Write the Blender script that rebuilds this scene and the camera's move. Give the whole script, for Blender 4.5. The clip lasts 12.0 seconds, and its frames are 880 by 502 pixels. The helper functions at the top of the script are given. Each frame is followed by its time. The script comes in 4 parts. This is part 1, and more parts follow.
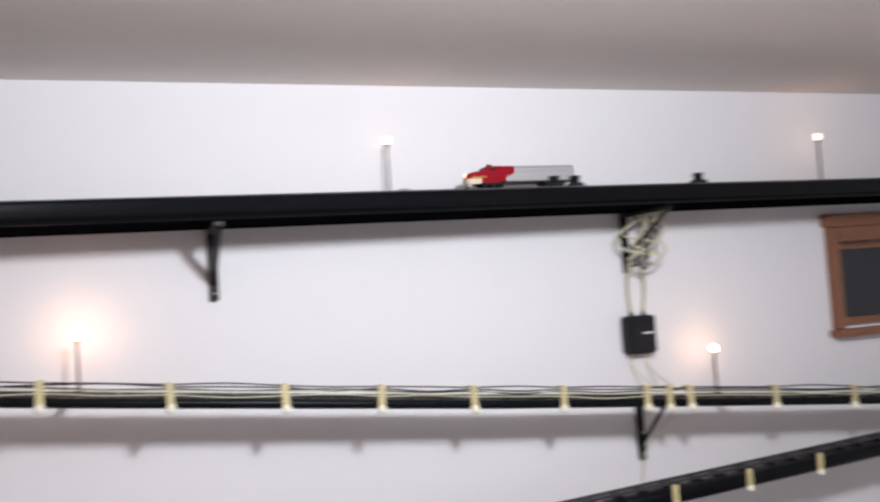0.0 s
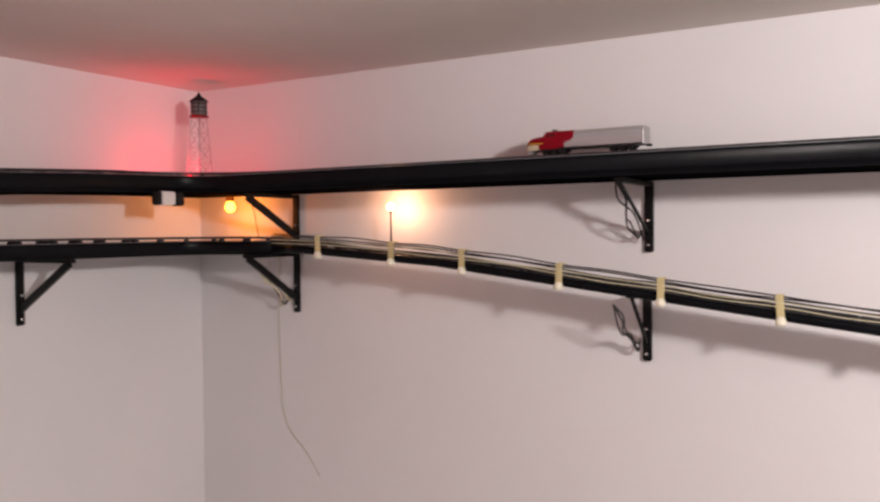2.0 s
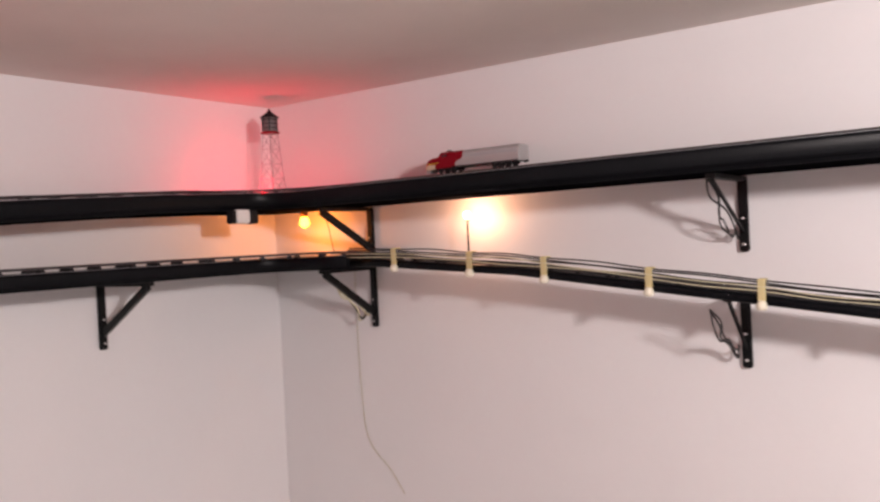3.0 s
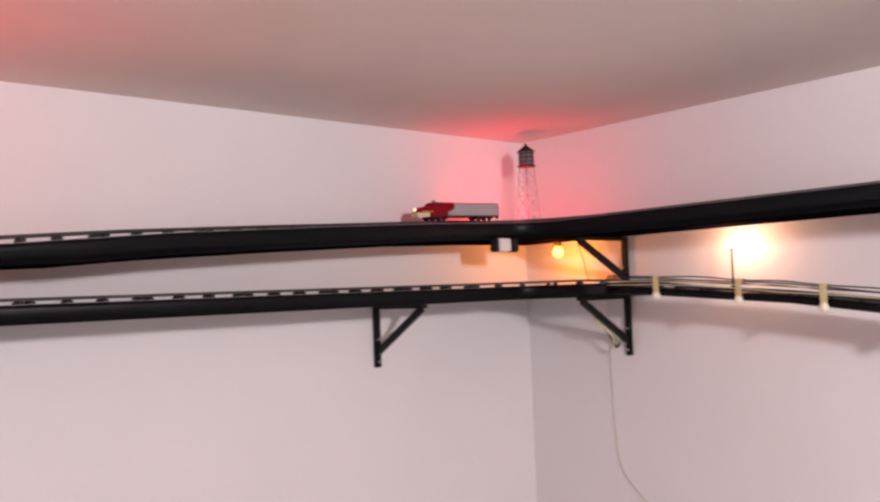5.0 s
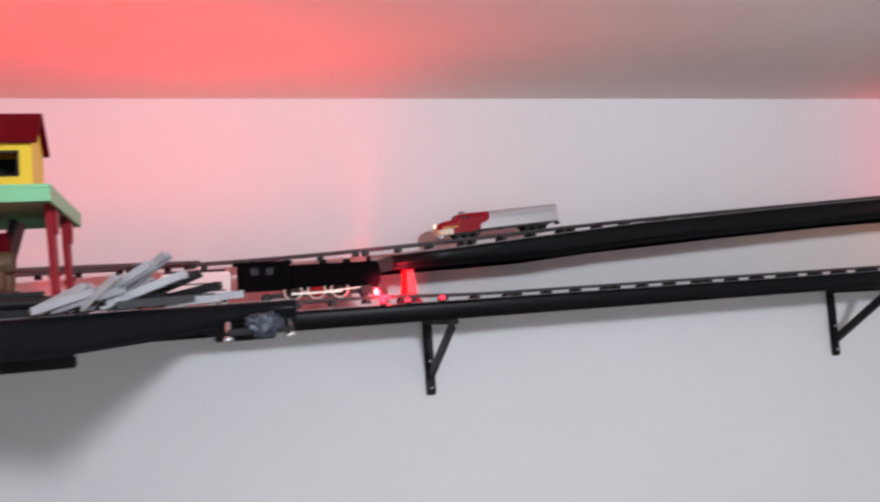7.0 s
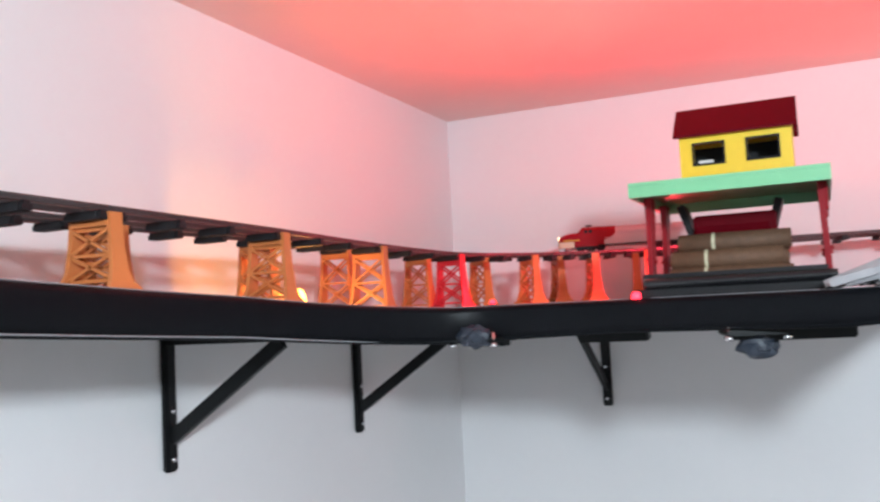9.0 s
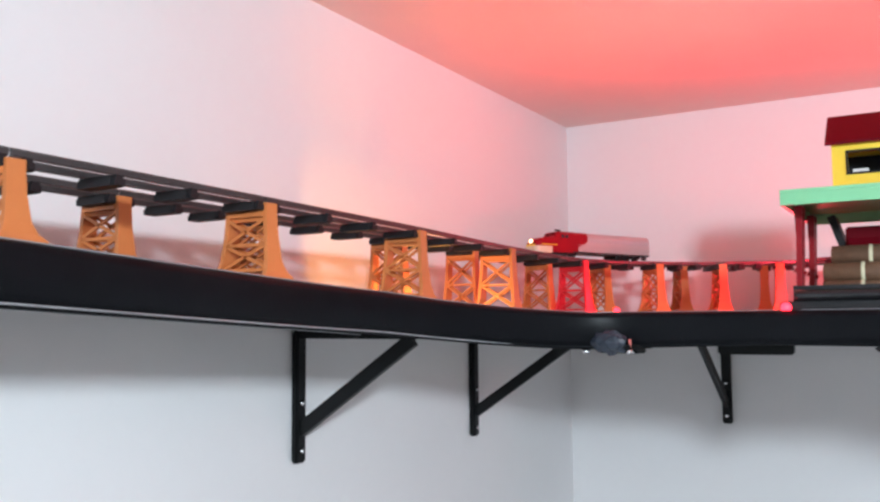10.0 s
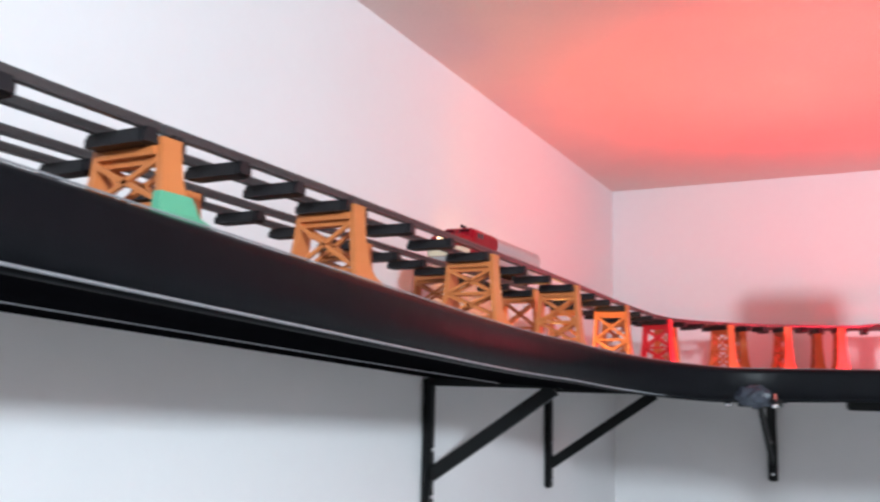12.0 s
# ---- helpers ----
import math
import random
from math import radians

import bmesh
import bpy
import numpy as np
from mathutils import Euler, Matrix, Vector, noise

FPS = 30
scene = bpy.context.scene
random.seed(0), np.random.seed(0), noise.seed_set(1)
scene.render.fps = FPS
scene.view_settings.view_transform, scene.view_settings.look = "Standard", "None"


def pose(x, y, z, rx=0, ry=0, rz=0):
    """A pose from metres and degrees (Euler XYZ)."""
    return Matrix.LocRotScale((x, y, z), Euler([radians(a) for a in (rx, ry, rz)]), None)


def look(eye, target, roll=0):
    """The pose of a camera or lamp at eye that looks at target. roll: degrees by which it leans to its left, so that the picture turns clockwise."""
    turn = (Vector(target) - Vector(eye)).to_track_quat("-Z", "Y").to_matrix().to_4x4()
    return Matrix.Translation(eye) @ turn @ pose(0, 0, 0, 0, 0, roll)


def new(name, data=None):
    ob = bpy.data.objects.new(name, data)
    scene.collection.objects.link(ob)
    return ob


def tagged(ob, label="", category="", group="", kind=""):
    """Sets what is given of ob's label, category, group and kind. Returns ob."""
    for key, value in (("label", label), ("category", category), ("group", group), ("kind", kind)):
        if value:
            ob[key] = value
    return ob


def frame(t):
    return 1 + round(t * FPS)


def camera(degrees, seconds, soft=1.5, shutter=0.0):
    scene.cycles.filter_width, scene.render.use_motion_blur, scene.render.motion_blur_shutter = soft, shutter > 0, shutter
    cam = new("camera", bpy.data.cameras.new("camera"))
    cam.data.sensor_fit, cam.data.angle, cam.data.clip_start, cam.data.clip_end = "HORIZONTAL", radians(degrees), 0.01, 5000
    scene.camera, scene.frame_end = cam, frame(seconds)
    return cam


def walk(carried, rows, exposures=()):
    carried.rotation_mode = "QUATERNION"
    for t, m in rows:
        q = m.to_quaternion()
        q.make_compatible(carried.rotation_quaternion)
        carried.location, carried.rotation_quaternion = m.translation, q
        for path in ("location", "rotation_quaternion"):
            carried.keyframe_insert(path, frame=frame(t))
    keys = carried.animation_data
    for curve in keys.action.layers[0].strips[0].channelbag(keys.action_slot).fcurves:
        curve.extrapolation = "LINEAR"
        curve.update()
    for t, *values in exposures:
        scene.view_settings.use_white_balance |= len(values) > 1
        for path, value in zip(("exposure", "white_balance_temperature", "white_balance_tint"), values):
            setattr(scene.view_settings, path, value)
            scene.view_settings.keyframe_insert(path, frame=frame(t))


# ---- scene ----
cam = camera(55.0, 12.0, soft=2.4, shutter=0.3)

PATH = [
    (0, (0.172, -0.164, 1.853), (0.841, 1.718, 1.952), -4.0),
    (0.5, (0.037, -0.114, 1.87), (0.164, 1.88, 1.952), -1.8),
    (1, (-0.084, -0.097, 1.859), (-0.405, 1.875, 1.955), -1.8),
    (1.5, (-0.205, -0.111, 1.892), (-1.028, 1.711, 1.917), -1.3),
    (2, (-0.22, -0.12, 1.924), (-1.245, 1.597, 1.877), -0.5),
    (2.5, (-0.271, -0.121, 1.929), (-1.389, 1.537, 1.88), -2.3),
    (3, (-0.274, -0.061, 1.93), (-1.444, 1.561, 1.904), -2.9),
    (3.2, (-0.273, -0.055, 1.921), (-1.541, 1.492, 1.912), -3.5),
    (4.8, (-0.351, -0.214, 1.881), (-1.784, 1.179, 1.959), -2.9),
    (5, (-0.343, -0.223, 1.896), (-1.859, 1.078, 1.99), -2.2),
    (5.5, (-0.419, -0.244, 1.881), (-1.991, 0.989, 1.979), -2.0),
    (6, (-0.441, -0.24, 1.856), (-2.163, 0.767, 1.996), -2.6),
    (6.5, (-0.438, -0.301, 1.856), (-2.284, 0.458, 1.991), -3.6),
    (7, (-0.416, -0.428, 1.887), (-2.332, 0.133, 2.02), -4.1),
    (7.4, (-0.372, -0.469, 1.888), (-2.336, -0.102, 1.969), -2.8),
    (7.7, (-0.335, -0.509, 1.886), (-2.33, -0.448, 1.998), -3.3),
    (9.3, (-0.344, -0.584, 1.906), (-2.106, -1.521, 2.045), -3.0),
    (9.5, (-0.341, -0.587, 1.904), (-2.071, -1.58, 2.051), -2.9),
    (10, (-0.325, -0.632, 1.896), (-2.038, -1.651, 2.06), -0.4),
    (10.5, (-0.252, -0.729, 1.871), (-2.051, -1.573, 2.098), 0.8),
    (11, (-0.178, -0.812, 1.9), (-2.078, -1.386, 2.151), 2.4),
    (11.5, (-0.169, -0.831, 1.897), (-2.042, -1.481, 2.165), 1.7),
    (12, (-0.139, -0.852, 1.883), (-1.901, -1.75, 2.18), 1.2),
]
EXPOSURE = [(0.0, -0.86, 6450, 18), (0.6, -1.12, 6550, 19), (1.0, -1.24, 6750, 19), (1.5, -1.20, 7150, 22), (2.0, -0.56, 7450, 25), (2.5, -0.37, 7500, 26), (3.2, -0.28, 7450, 28), (5.0, -0.18, 7250, 31),
            (6.0, -0.22, 6650, 22), (7.0, -0.20, 6150, 13), (9.5, 0.14, 5880, 5), (12.0, 0.12, 5850, 6)]
walk(cam, [(t, look(e, g, r)) for t, e, g, r in PATH], EXPOSURE)

# ---- measures of the room ----
YA, XB, YC, XE, CEIL = 1.924, -2.384, -1.466, 3.3, 2.40

# ---- world and lights ----
world = bpy.data.worlds.new("world")
scene.world = world
world.use_nodes = True
world.node_tree.nodes["Background"].inputs[0].default_value = (0.01, 0.012, 0.02, 1)
world.node_tree.nodes["Background"].inputs[1].default_value = 0.3


def point_light(name, at, watts, colour, radius):
    lamp = bpy.data.lights.new(name, "POINT")
    lamp.energy, lamp.color, lamp.shadow_soft_size = watts, colour, radius
    ob = new(name, lamp)
    ob.location = at
    return ob


point_light("room_light", (0.72, 0.27, 2.32), 170, (0.915, 0.98, 1.0), 0.085)
WARM, RED, AMBER = (1.0, 0.52, 0.28), (1.0, 0.03, 0.06), (1.0, 0.29, 0.045)
point_light("bulb_light", (-2.150, 1.80, 1.985), 1.7, AMBER, 0.012)
point_light("tower_light", (-2.21, 1.70, 2.112), 2.2, RED, 0.03)
point_light("red_light", (-2.140, -0.045, 1.930), 1.8, RED, 0.015)
point_light("amber_light", (-1.39, -1.285, 1.926), 0.9, (1.0, 0.40, 0.08), 0.012)
# added red light that tints the west wall; no lamp stands at this spot
point_light("wall_fill_light", (-1.98, -0.86, 1.955), 2.5, RED, 0.02)
point_light("bent_light", (-1.80, -1.155, 1.940), 0.35, RED, 0.012)
for at, watts in (((0.033, 1.85, 1.814), 0.40), ((1.688, 1.85, 1.646), 0.28), ((-1.556, 1.85, 1.994), 1.3), ((0.773, 1.872, 2.246), 0.07), ((2.150, 1.872, 2.250), 0.16)):
    point_light("street_lamp_light", at, watts, WARM, 0.012)
# upward red spots added to tint ceiling and walls: among the trestle bents, behind the girders and under the shelf end
for at, watts, soft, cone in (((-1.62, -0.93, 1.95), 15, 0.12, 146), ((-1.80, -1.07, 1.935), 5, 0.10, 155), ((-2.00, -0.42, 1.945), 7.5, 0.10, 164), ((-2.06, -0.06, 1.935), 2.2, 0.10, 160)):
    spot = bpy.data.lights.new("red_glow_spot", "SPOT")
    spot.energy, spot.color, spot.shadow_soft_size, spot.spot_size, spot.spot_blend = watts, (1.0, 0.065, 0.05), soft, radians(cone), 1.0
    new("red_glow_spot", spot).matrix_basis = look(at, (at[0] + 0.01, at[1] + 0.02, 2.40))

# ---- materials ----


def material(name, colour, rough=0.5, metal=0.0, grain=0.06, size=40.0, bump=0.0, stain=0.0, glow=None, random_tint=0.0, spec=0.5):
    m = bpy.data.materials.new(name)
    m.use_nodes = True
    nt = m.node_tree
    b = nt.nodes["Principled BSDF"]
    b.inputs["Roughness"].default_value, b.inputs["Metallic"].default_value = rough, metal
    b.inputs["Specular IOR Level"].default_value = spec
    coord = nt.nodes.new("ShaderNodeTexCoord")
    fine = nt.nodes.new("ShaderNodeTexNoise")
    fine.inputs["Scale"].default_value, fine.inputs["Detail"].default_value = size, 6
    nt.links.new(coord.outputs["Object"], fine.inputs["Vector"])
    wide = nt.nodes.new("ShaderNodeTexNoise")
    wide.inputs["Scale"].default_value, wide.inputs["Detail"].default_value = size / 14, 3
    nt.links.new(coord.outputs["Object"], wide.inputs["Vector"])
    value = nt.nodes.new("ShaderNodeMath")
    value.operation = "MULTIPLY_ADD"
    value.inputs[1].default_value, value.inputs[2].default_value = grain * 2, 1 - grain
    nt.links.new(fine.outputs["Fac"], value.inputs[0])
    value2 = nt.nodes.new("ShaderNodeMath")
    value2.operation = "MULTIPLY_ADD"
    value2.inputs[1].default_value, value2.inputs[2].default_value = stain * 2, -stain
    nt.links.new(wide.outputs["Fac"], value2.inputs[0])
    both = nt.nodes.new("ShaderNodeMath")
    nt.links.new(value.outputs[0], both.inputs[0])
    nt.links.new(value2.outputs[0], both.inputs[1])
    last = both
    if random_tint:
        info = nt.nodes.new("ShaderNodeObjectInfo")
        rnd = nt.nodes.new("ShaderNodeMath")
        rnd.operation = "MULTIPLY_ADD"
        rnd.inputs[1].default_value, rnd.inputs[2].default_value = random_tint, -random_tint / 2
        nt.links.new(info.outputs["Random"], rnd.inputs[0])
        last = nt.nodes.new("ShaderNodeMath")
        nt.links.new(both.outputs[0], last.inputs[0])
        nt.links.new(rnd.outputs[0], last.inputs[1])
    mix = nt.nodes.new("ShaderNodeVectorMath")
    mix.operation = "SCALE"
    mix.inputs[0].default_value = colour
    nt.links.new(last.outputs[0], mix.inputs["Scale"])
    nt.links.new(mix.outputs["Vector"], b.inputs["Base Color"])
    ro = nt.nodes.new("ShaderNodeMath")
    ro.operation = "MULTIPLY_ADD"
    ro.inputs[1].default_value, ro.inputs[2].default_value = 0.16, rough - 0.08
    ro.use_clamp = True
    nt.links.new(wide.outputs["Fac"], ro.inputs[0])
    nt.links.new(ro.outputs[0], b.inputs["Roughness"])
    if bump:
        bp = nt.nodes.new("ShaderNodeBump")
        bp.inputs["Strength"].default_value, bp.inputs["Distance"].default_value = bump, 0.002
        nt.links.new(fine.outputs["Fac"], bp.inputs["Height"])
        nt.links.new(bp.outputs["Normal"], b.inputs["Normal"])
    if glow:
        b.inputs["Emission Color"].default_value = (*glow[0], 1)
        b.inputs["Emission Strength"].default_value = glow[1]
    return m


WALL = material("white_wall_paint", (0.77, 0.76, 0.77), 0.75, grain=0.012, size=55, bump=0.12, stain=0.025)
CEILING = material("ceiling_paint", (0.86, 0.79, 0.74), 0.9, grain=0.03, size=160, bump=0.45, stain=0.03)
FLOOR = material("floor_carpet", (0.24, 0.205, 0.18), 0.95, grain=0.2, size=220, bump=0.5, stain=0.06)
BLACK = material("black_shelf_paint", (0.0045, 0.005, 0.0065), 0.34, grain=0.25, size=45, bump=0.12, stain=0.12, spec=0.085)
METAL = material("black_bracket_metal", (0.005, 0.0055, 0.006), 0.45, grain=0.2, size=90, stain=0.15, spec=0.18)
ORANGE = material("orange_plastic", (0.54, 0.175, 0.05), 0.42, grain=0.05, size=120, stain=0.06, random_tint=0.16)
GREENP = material("green_plastic", (0.10, 0.36, 0.22), 0.45, grain=0.05, size=120, stain=0.05)
TIE = material("dark_tie_metal", (0.013, 0.012, 0.014), 0.5, 0.0, grain=0.25, size=150, stain=0.15, random_tint=0.3, spec=0.25)
RAIL = material("dull_rail_metal", (0.085, 0.082, 0.085), 0.42, 0.7, grain=0.2, size=180, stain=0.15)
SILVER = material("silver_body_paint", (0.44, 0.425, 0.43), 0.48, 0.4, grain=0.05, size=150, stain=0.05)
LOCORED = material("red_body_paint", (0.25, 0.004, 0.012), 0.4, spec=0.12, grain=0.06, size=150, stain=0.06)
CREAM = material("cream_body_paint", (0.60, 0.50, 0.36), 0.4, grain=0.06, size=150, stain=0.06)
DARK = material("dark_grey_plastic", (0.011, 0.0105, 0.012), 0.5, grain=0.2, size=120, stain=0.1, spec=0.2)
GREY = material("grey_girder_plastic", (0.36, 0.36, 0.38), 0.45, grain=0.12, size=120, stain=0.15, random_tint=0.2)
WHITE = material("off_white_plastic", (0.70, 0.69, 0.68), 0.45, grain=0.06, size=120, stain=0.06)
YELLOW = material("yellow_toy_paint", (0.80, 0.55, 0.02), 0.42, grain=0.05, size=100, stain=0.06)
GREEN = material("light_green_toy_paint", (0.20, 0.50, 0.26), 0.42, grain=0.05, size=90, stain=0.08)
ROOF = material("dark_red_roof", (0.10, 0.0015, 0.006), 0.5, spec=0.05, grain=0.1, size=90, stain=0.08)
REDLEG = material("red_leg_plastic", (0.24, 0.008, 0.014), 0.4, spec=0.15, grain=0.08, size=120, stain=0.06)
REDBENT = material("trestle_red", (0.62, 0.015, 0.03), 0.4, grain=0.05, size=120, stain=0.05)
LOG = material("brown_log_wood", (0.11, 0.055, 0.028), 0.7, grain=0.35, size=130, bump=0.5, stain=0.2, random_tint=0.3)
WOOD = material("stained_window_wood", (0.22, 0.09, 0.045), 0.45, grain=0.25, size=60, bump=0.2, stain=0.12)
CLIP = material("beige_clip_plastic", (0.55, 0.47, 0.25), 0.5, grain=0.08, size=150, stain=0.1, random_tint=0.15)
CLIPEND = material("pale_clip_end", (0.78, 0.74, 0.60), 0.4, grain=0.05, size=150, stain=0.05)
WIREW = material("pale_wire", (0.55, 0.52, 0.36), 0.5, grain=0.1, size=120)
WIREB = material("black_wire", (0.015, 0.015, 0.016), 0.45, grain=0.1, size=120)
TANK = material("weathered_tank_paint", (0.13, 0.115, 0.12), 0.5, grain=0.15, size=120, stain=0.15)
TAPE = material("blue_grey_tape", (0.020, 0.026, 0.040), 0.4, grain=0.3, size=70, bump=0.6, stain=0.3)
STEEL = material("bright_steel", (0.72, 0.72, 0.74), 0.2, 1.0, grain=0.06, size=120)
DIMGLOBE = material("dim_lit_globe", (0.9, 0.85, 0.8), 0.4, glow=((1.0, 0.74, 0.55), 4.0))
GLOBE = material("lit_globe", (0.9, 0.8, 0.7), 0.4, glow=((1.0, 0.70, 0.45), 26.0))
AMBERGLOW = material("lit_amber_bulb", (0.9, 0.5, 0.1), 0.4, glow=((1.0, 0.36, 0.04), 16.0))
REDGLOW = material("lit_red_lens", (0.7, 0.02, 0.03), 0.4, glow=((1.0, 0.02, 0.04), 5.0))
HEADLIGHT = material("lit_headlight", (0.9, 0.8, 0.6), 0.4, glow=((1.0, 0.65, 0.35), 3.0))
RIM = material("dull_wheel_metal", (0.52, 0.47, 0.40), 0.4, 0.3, grain=0.15, size=150)
MATTE = material("sheenless_black", (0.004, 0.004, 0.005), 0.9, grain=0.2, size=40, spec=0.0)
GLOSS = material("glossy_black_plastic", (0.012, 0.012, 0.014), 0.12, grain=0.1, size=60)
STRIP = material("pale_edge_strip", (0.30, 0.31, 0.33), 0.35, 0.3, grain=0.3, size=60, stain=0.25)
GLASS = material("dark_window_glass", (0.012, 0.014, 0.02), 0.06, grain=0.05, size=4)

# ---- mesh helpers ----


def mesh_of(bm, name, mat):
    me = bpy.data.meshes.new(name)
    bmesh.ops.recalc_face_normals(bm, faces=bm.faces)
    bm.to_mesh(me)
    bm.free()
    me.materials.append(mat)
    return me


def part(name, bm, mat, parent=None, label=""):
    ob = new(name, bm if isinstance(bm, bpy.types.Mesh) else mesh_of(bm, name, mat))
    if parent is not None:
        ob.parent = parent
    return tagged(ob, label)


def thing(name, label, category, group="", at=None):
    ob = new(name)
    ob.empty_display_size = 0.02
    if at is not None:
        ob.matrix_basis = at
    return tagged(ob, label, category, group)


def box(bm, x0, x1, y0, y1, z0, z1, m=None, bevel=0.0):
    co = [(x, y, z) for x in (x0, x1) for y in (y0, y1) for z in (z0, z1)]
    vs = [bm.verts.new(m @ Vector(c) if m else c) for c in co]
    fs = [bm.faces.new([vs[i] for i in f]) for f in ((0, 1, 3, 2), (4, 6, 7, 5), (0, 4, 5, 1), (2, 3, 7, 6), (0, 2, 6, 4), (1, 5, 7, 3))]
    if bevel:
        es = list({e for f in fs for e in f.edges})
        bmesh.ops.bevel(bm, geom=es, offset=bevel, segments=2, affect="EDGES")
    return vs


def bar(bm, a, b, w, h, up=(0, 0, 1)):
    """A square bar from a to b."""
    a, b = Vector(a), Vector(b)
    d = (b - a).normalized()
    side = d.cross(Vector(up))
    if side.length < 1e-4:
        side = d.cross(Vector((1, 0, 0)))
    side.normalize()
    top = side.cross(d).normalized()
    vs = [bm.verts.new(p + side * w / 2 * i + top * h / 2 * j) for p in (a, b) for i, j in ((-1, -1), (1, -1), (1, 1), (-1, 1))]
    for f in ((3, 2, 1, 0), (4, 5, 6, 7), (0, 1, 5, 4), (1, 2, 6, 5), (2, 3, 7, 6), (3, 0, 4, 7)):
        bm.faces.new([vs[i] for i in f])


def lathe(bm, profile, n=20, m=None):
    """Turn (radius, z) pairs about the z axis."""
    rings = []
    for r, z in profile:
        ring = []
        for k in range(n):
            a = 2 * math.pi * k / n
            c = Vector((r * math.cos(a), r * math.sin(a), z))
            ring.append(bm.verts.new(m @ c if m else c))
        rings.append(ring)
    for p, q in zip(rings, rings[1:]):
        for k in range(n):
            f = bm.faces.new((p[k], p[(k + 1) % n], q[(k + 1) % n], q[k]))
            f.smooth = True
    bm.faces.new(rings[0][::-1])
    bm.faces.new(rings[-1])


def tube(bm, pts, r, n=6):
    """A round wire through the points."""
    rings = []
    pts = [Vector(p) for p in pts]
    for i, p in enumerate(pts):
        d = (pts[min(i + 1, len(pts) - 1)] - pts[max(i - 1, 0)]).normalized()
        s = d.cross(Vector((0.13, 0.21, 0.97))).normalized()
        u = s.cross(d)
        rings.append([bm.verts.new(p + (s * math.cos(2 * math.pi * k / n) + u * math.sin(2 * math.pi * k / n)) * r) for k in range(n)])
    for p, q in zip(rings, rings[1:]):
        for k in range(n):
            bm.faces.new((p[k], p[(k + 1) % n], q[(k + 1) % n], q[k])).smooth = True
    bm.faces.new(rings[0][::-1])
    bm.faces.new(rings[-1])


def smooth_line(pts, n=8):
    """Catmull-Rom points through pts."""
    out = []
    p = [Vector(q) for q in pts]
    p = [p[0] * 2 - p[1]] + p + [p[-1] * 2 - p[-2]]
    for i in range(1, len(p) - 2):
        for k in range(n):
            t = k / n
            out.append(0.5 * ((2 * p[i]) + (p[i + 1] - p[i - 1]) * t + (2 * p[i - 1] - 5 * p[i] + 4 * p[i + 1] - p[i + 2]) * t * t
                              + (3 * p[i] - p[i - 1] - 3 * p[i + 1] + p[i + 2]) * t ** 3))
    out.append(p[-2])
    return out


def loft(bm, rings, close=True):
    rows = [[bm.verts.new(c) for c in r] for r in rings]
    n = len(rows[0])
    for p, q in zip(rows, rows[1:]):
        for k in range(n):
            bm.faces.new((p[k], p[(k + 1) % n], q[(k + 1) % n], q[k])).smooth = False
    if close:
        bm.faces.new(rows[0][::-1])
        bm.faces.new(rows[-1])


def lerp_table(table, x):
    for (a, u), (b, v) in zip(table, table[1:]):
        if x <= b:
            f = max(0.0, (x - a) / (b - a))
            return u + (v - u) * f
    return table[-1][1]


# ---- the room ----


def wall(name, x0, x1, y0, y1, hole=None):
    bm = bmesh.new()
    if hole is None:
        box(bm, x0, x1, y0, y1, 0, CEIL)
    else:
        a, b, c, d = hole
        box(bm, x0, a, y0, y1, 0, CEIL)
        box(bm, b, x1, y0, y1, 0, CEIL)
        box(bm, a, b, y0, y1, 0, c)
        box(bm, a, b, y0, y1, d, CEIL)
    return tagged(part(name, bm, WALL), "white painted plaster wall", "wall", kind="structure")


WIN = (2.232, 2.95, 1.660, 1.927)
wall("wall_north", XB - 0.12, XE + 0.12, YA, YA + 0.14, WIN)
wall("wall_west", XB - 0.12, XB, YC, YA)
wall("wall_south", XB - 0.12, XE + 0.12, YC - 0.12, YC)
wall("wall_east", XE, XE + 0.12, YC, YA)
bm = bmesh.new()
box(bm, XB - 0.12, XE + 0.12, YC - 0.12, YA + 0.14, CEIL, CEIL + 0.1)
tagged(part("ceiling", bm, CEILING), "off-white finely textured ceiling", "ceiling", kind="structure")
bm = bmesh.new()
box(bm, XB - 0.12, XE + 0.12, YC - 0.12, YA + 0.14, -0.1, 0)
tagged(part("floor", bm, FLOOR), "brown carpeted floor", "floor", kind="structure")


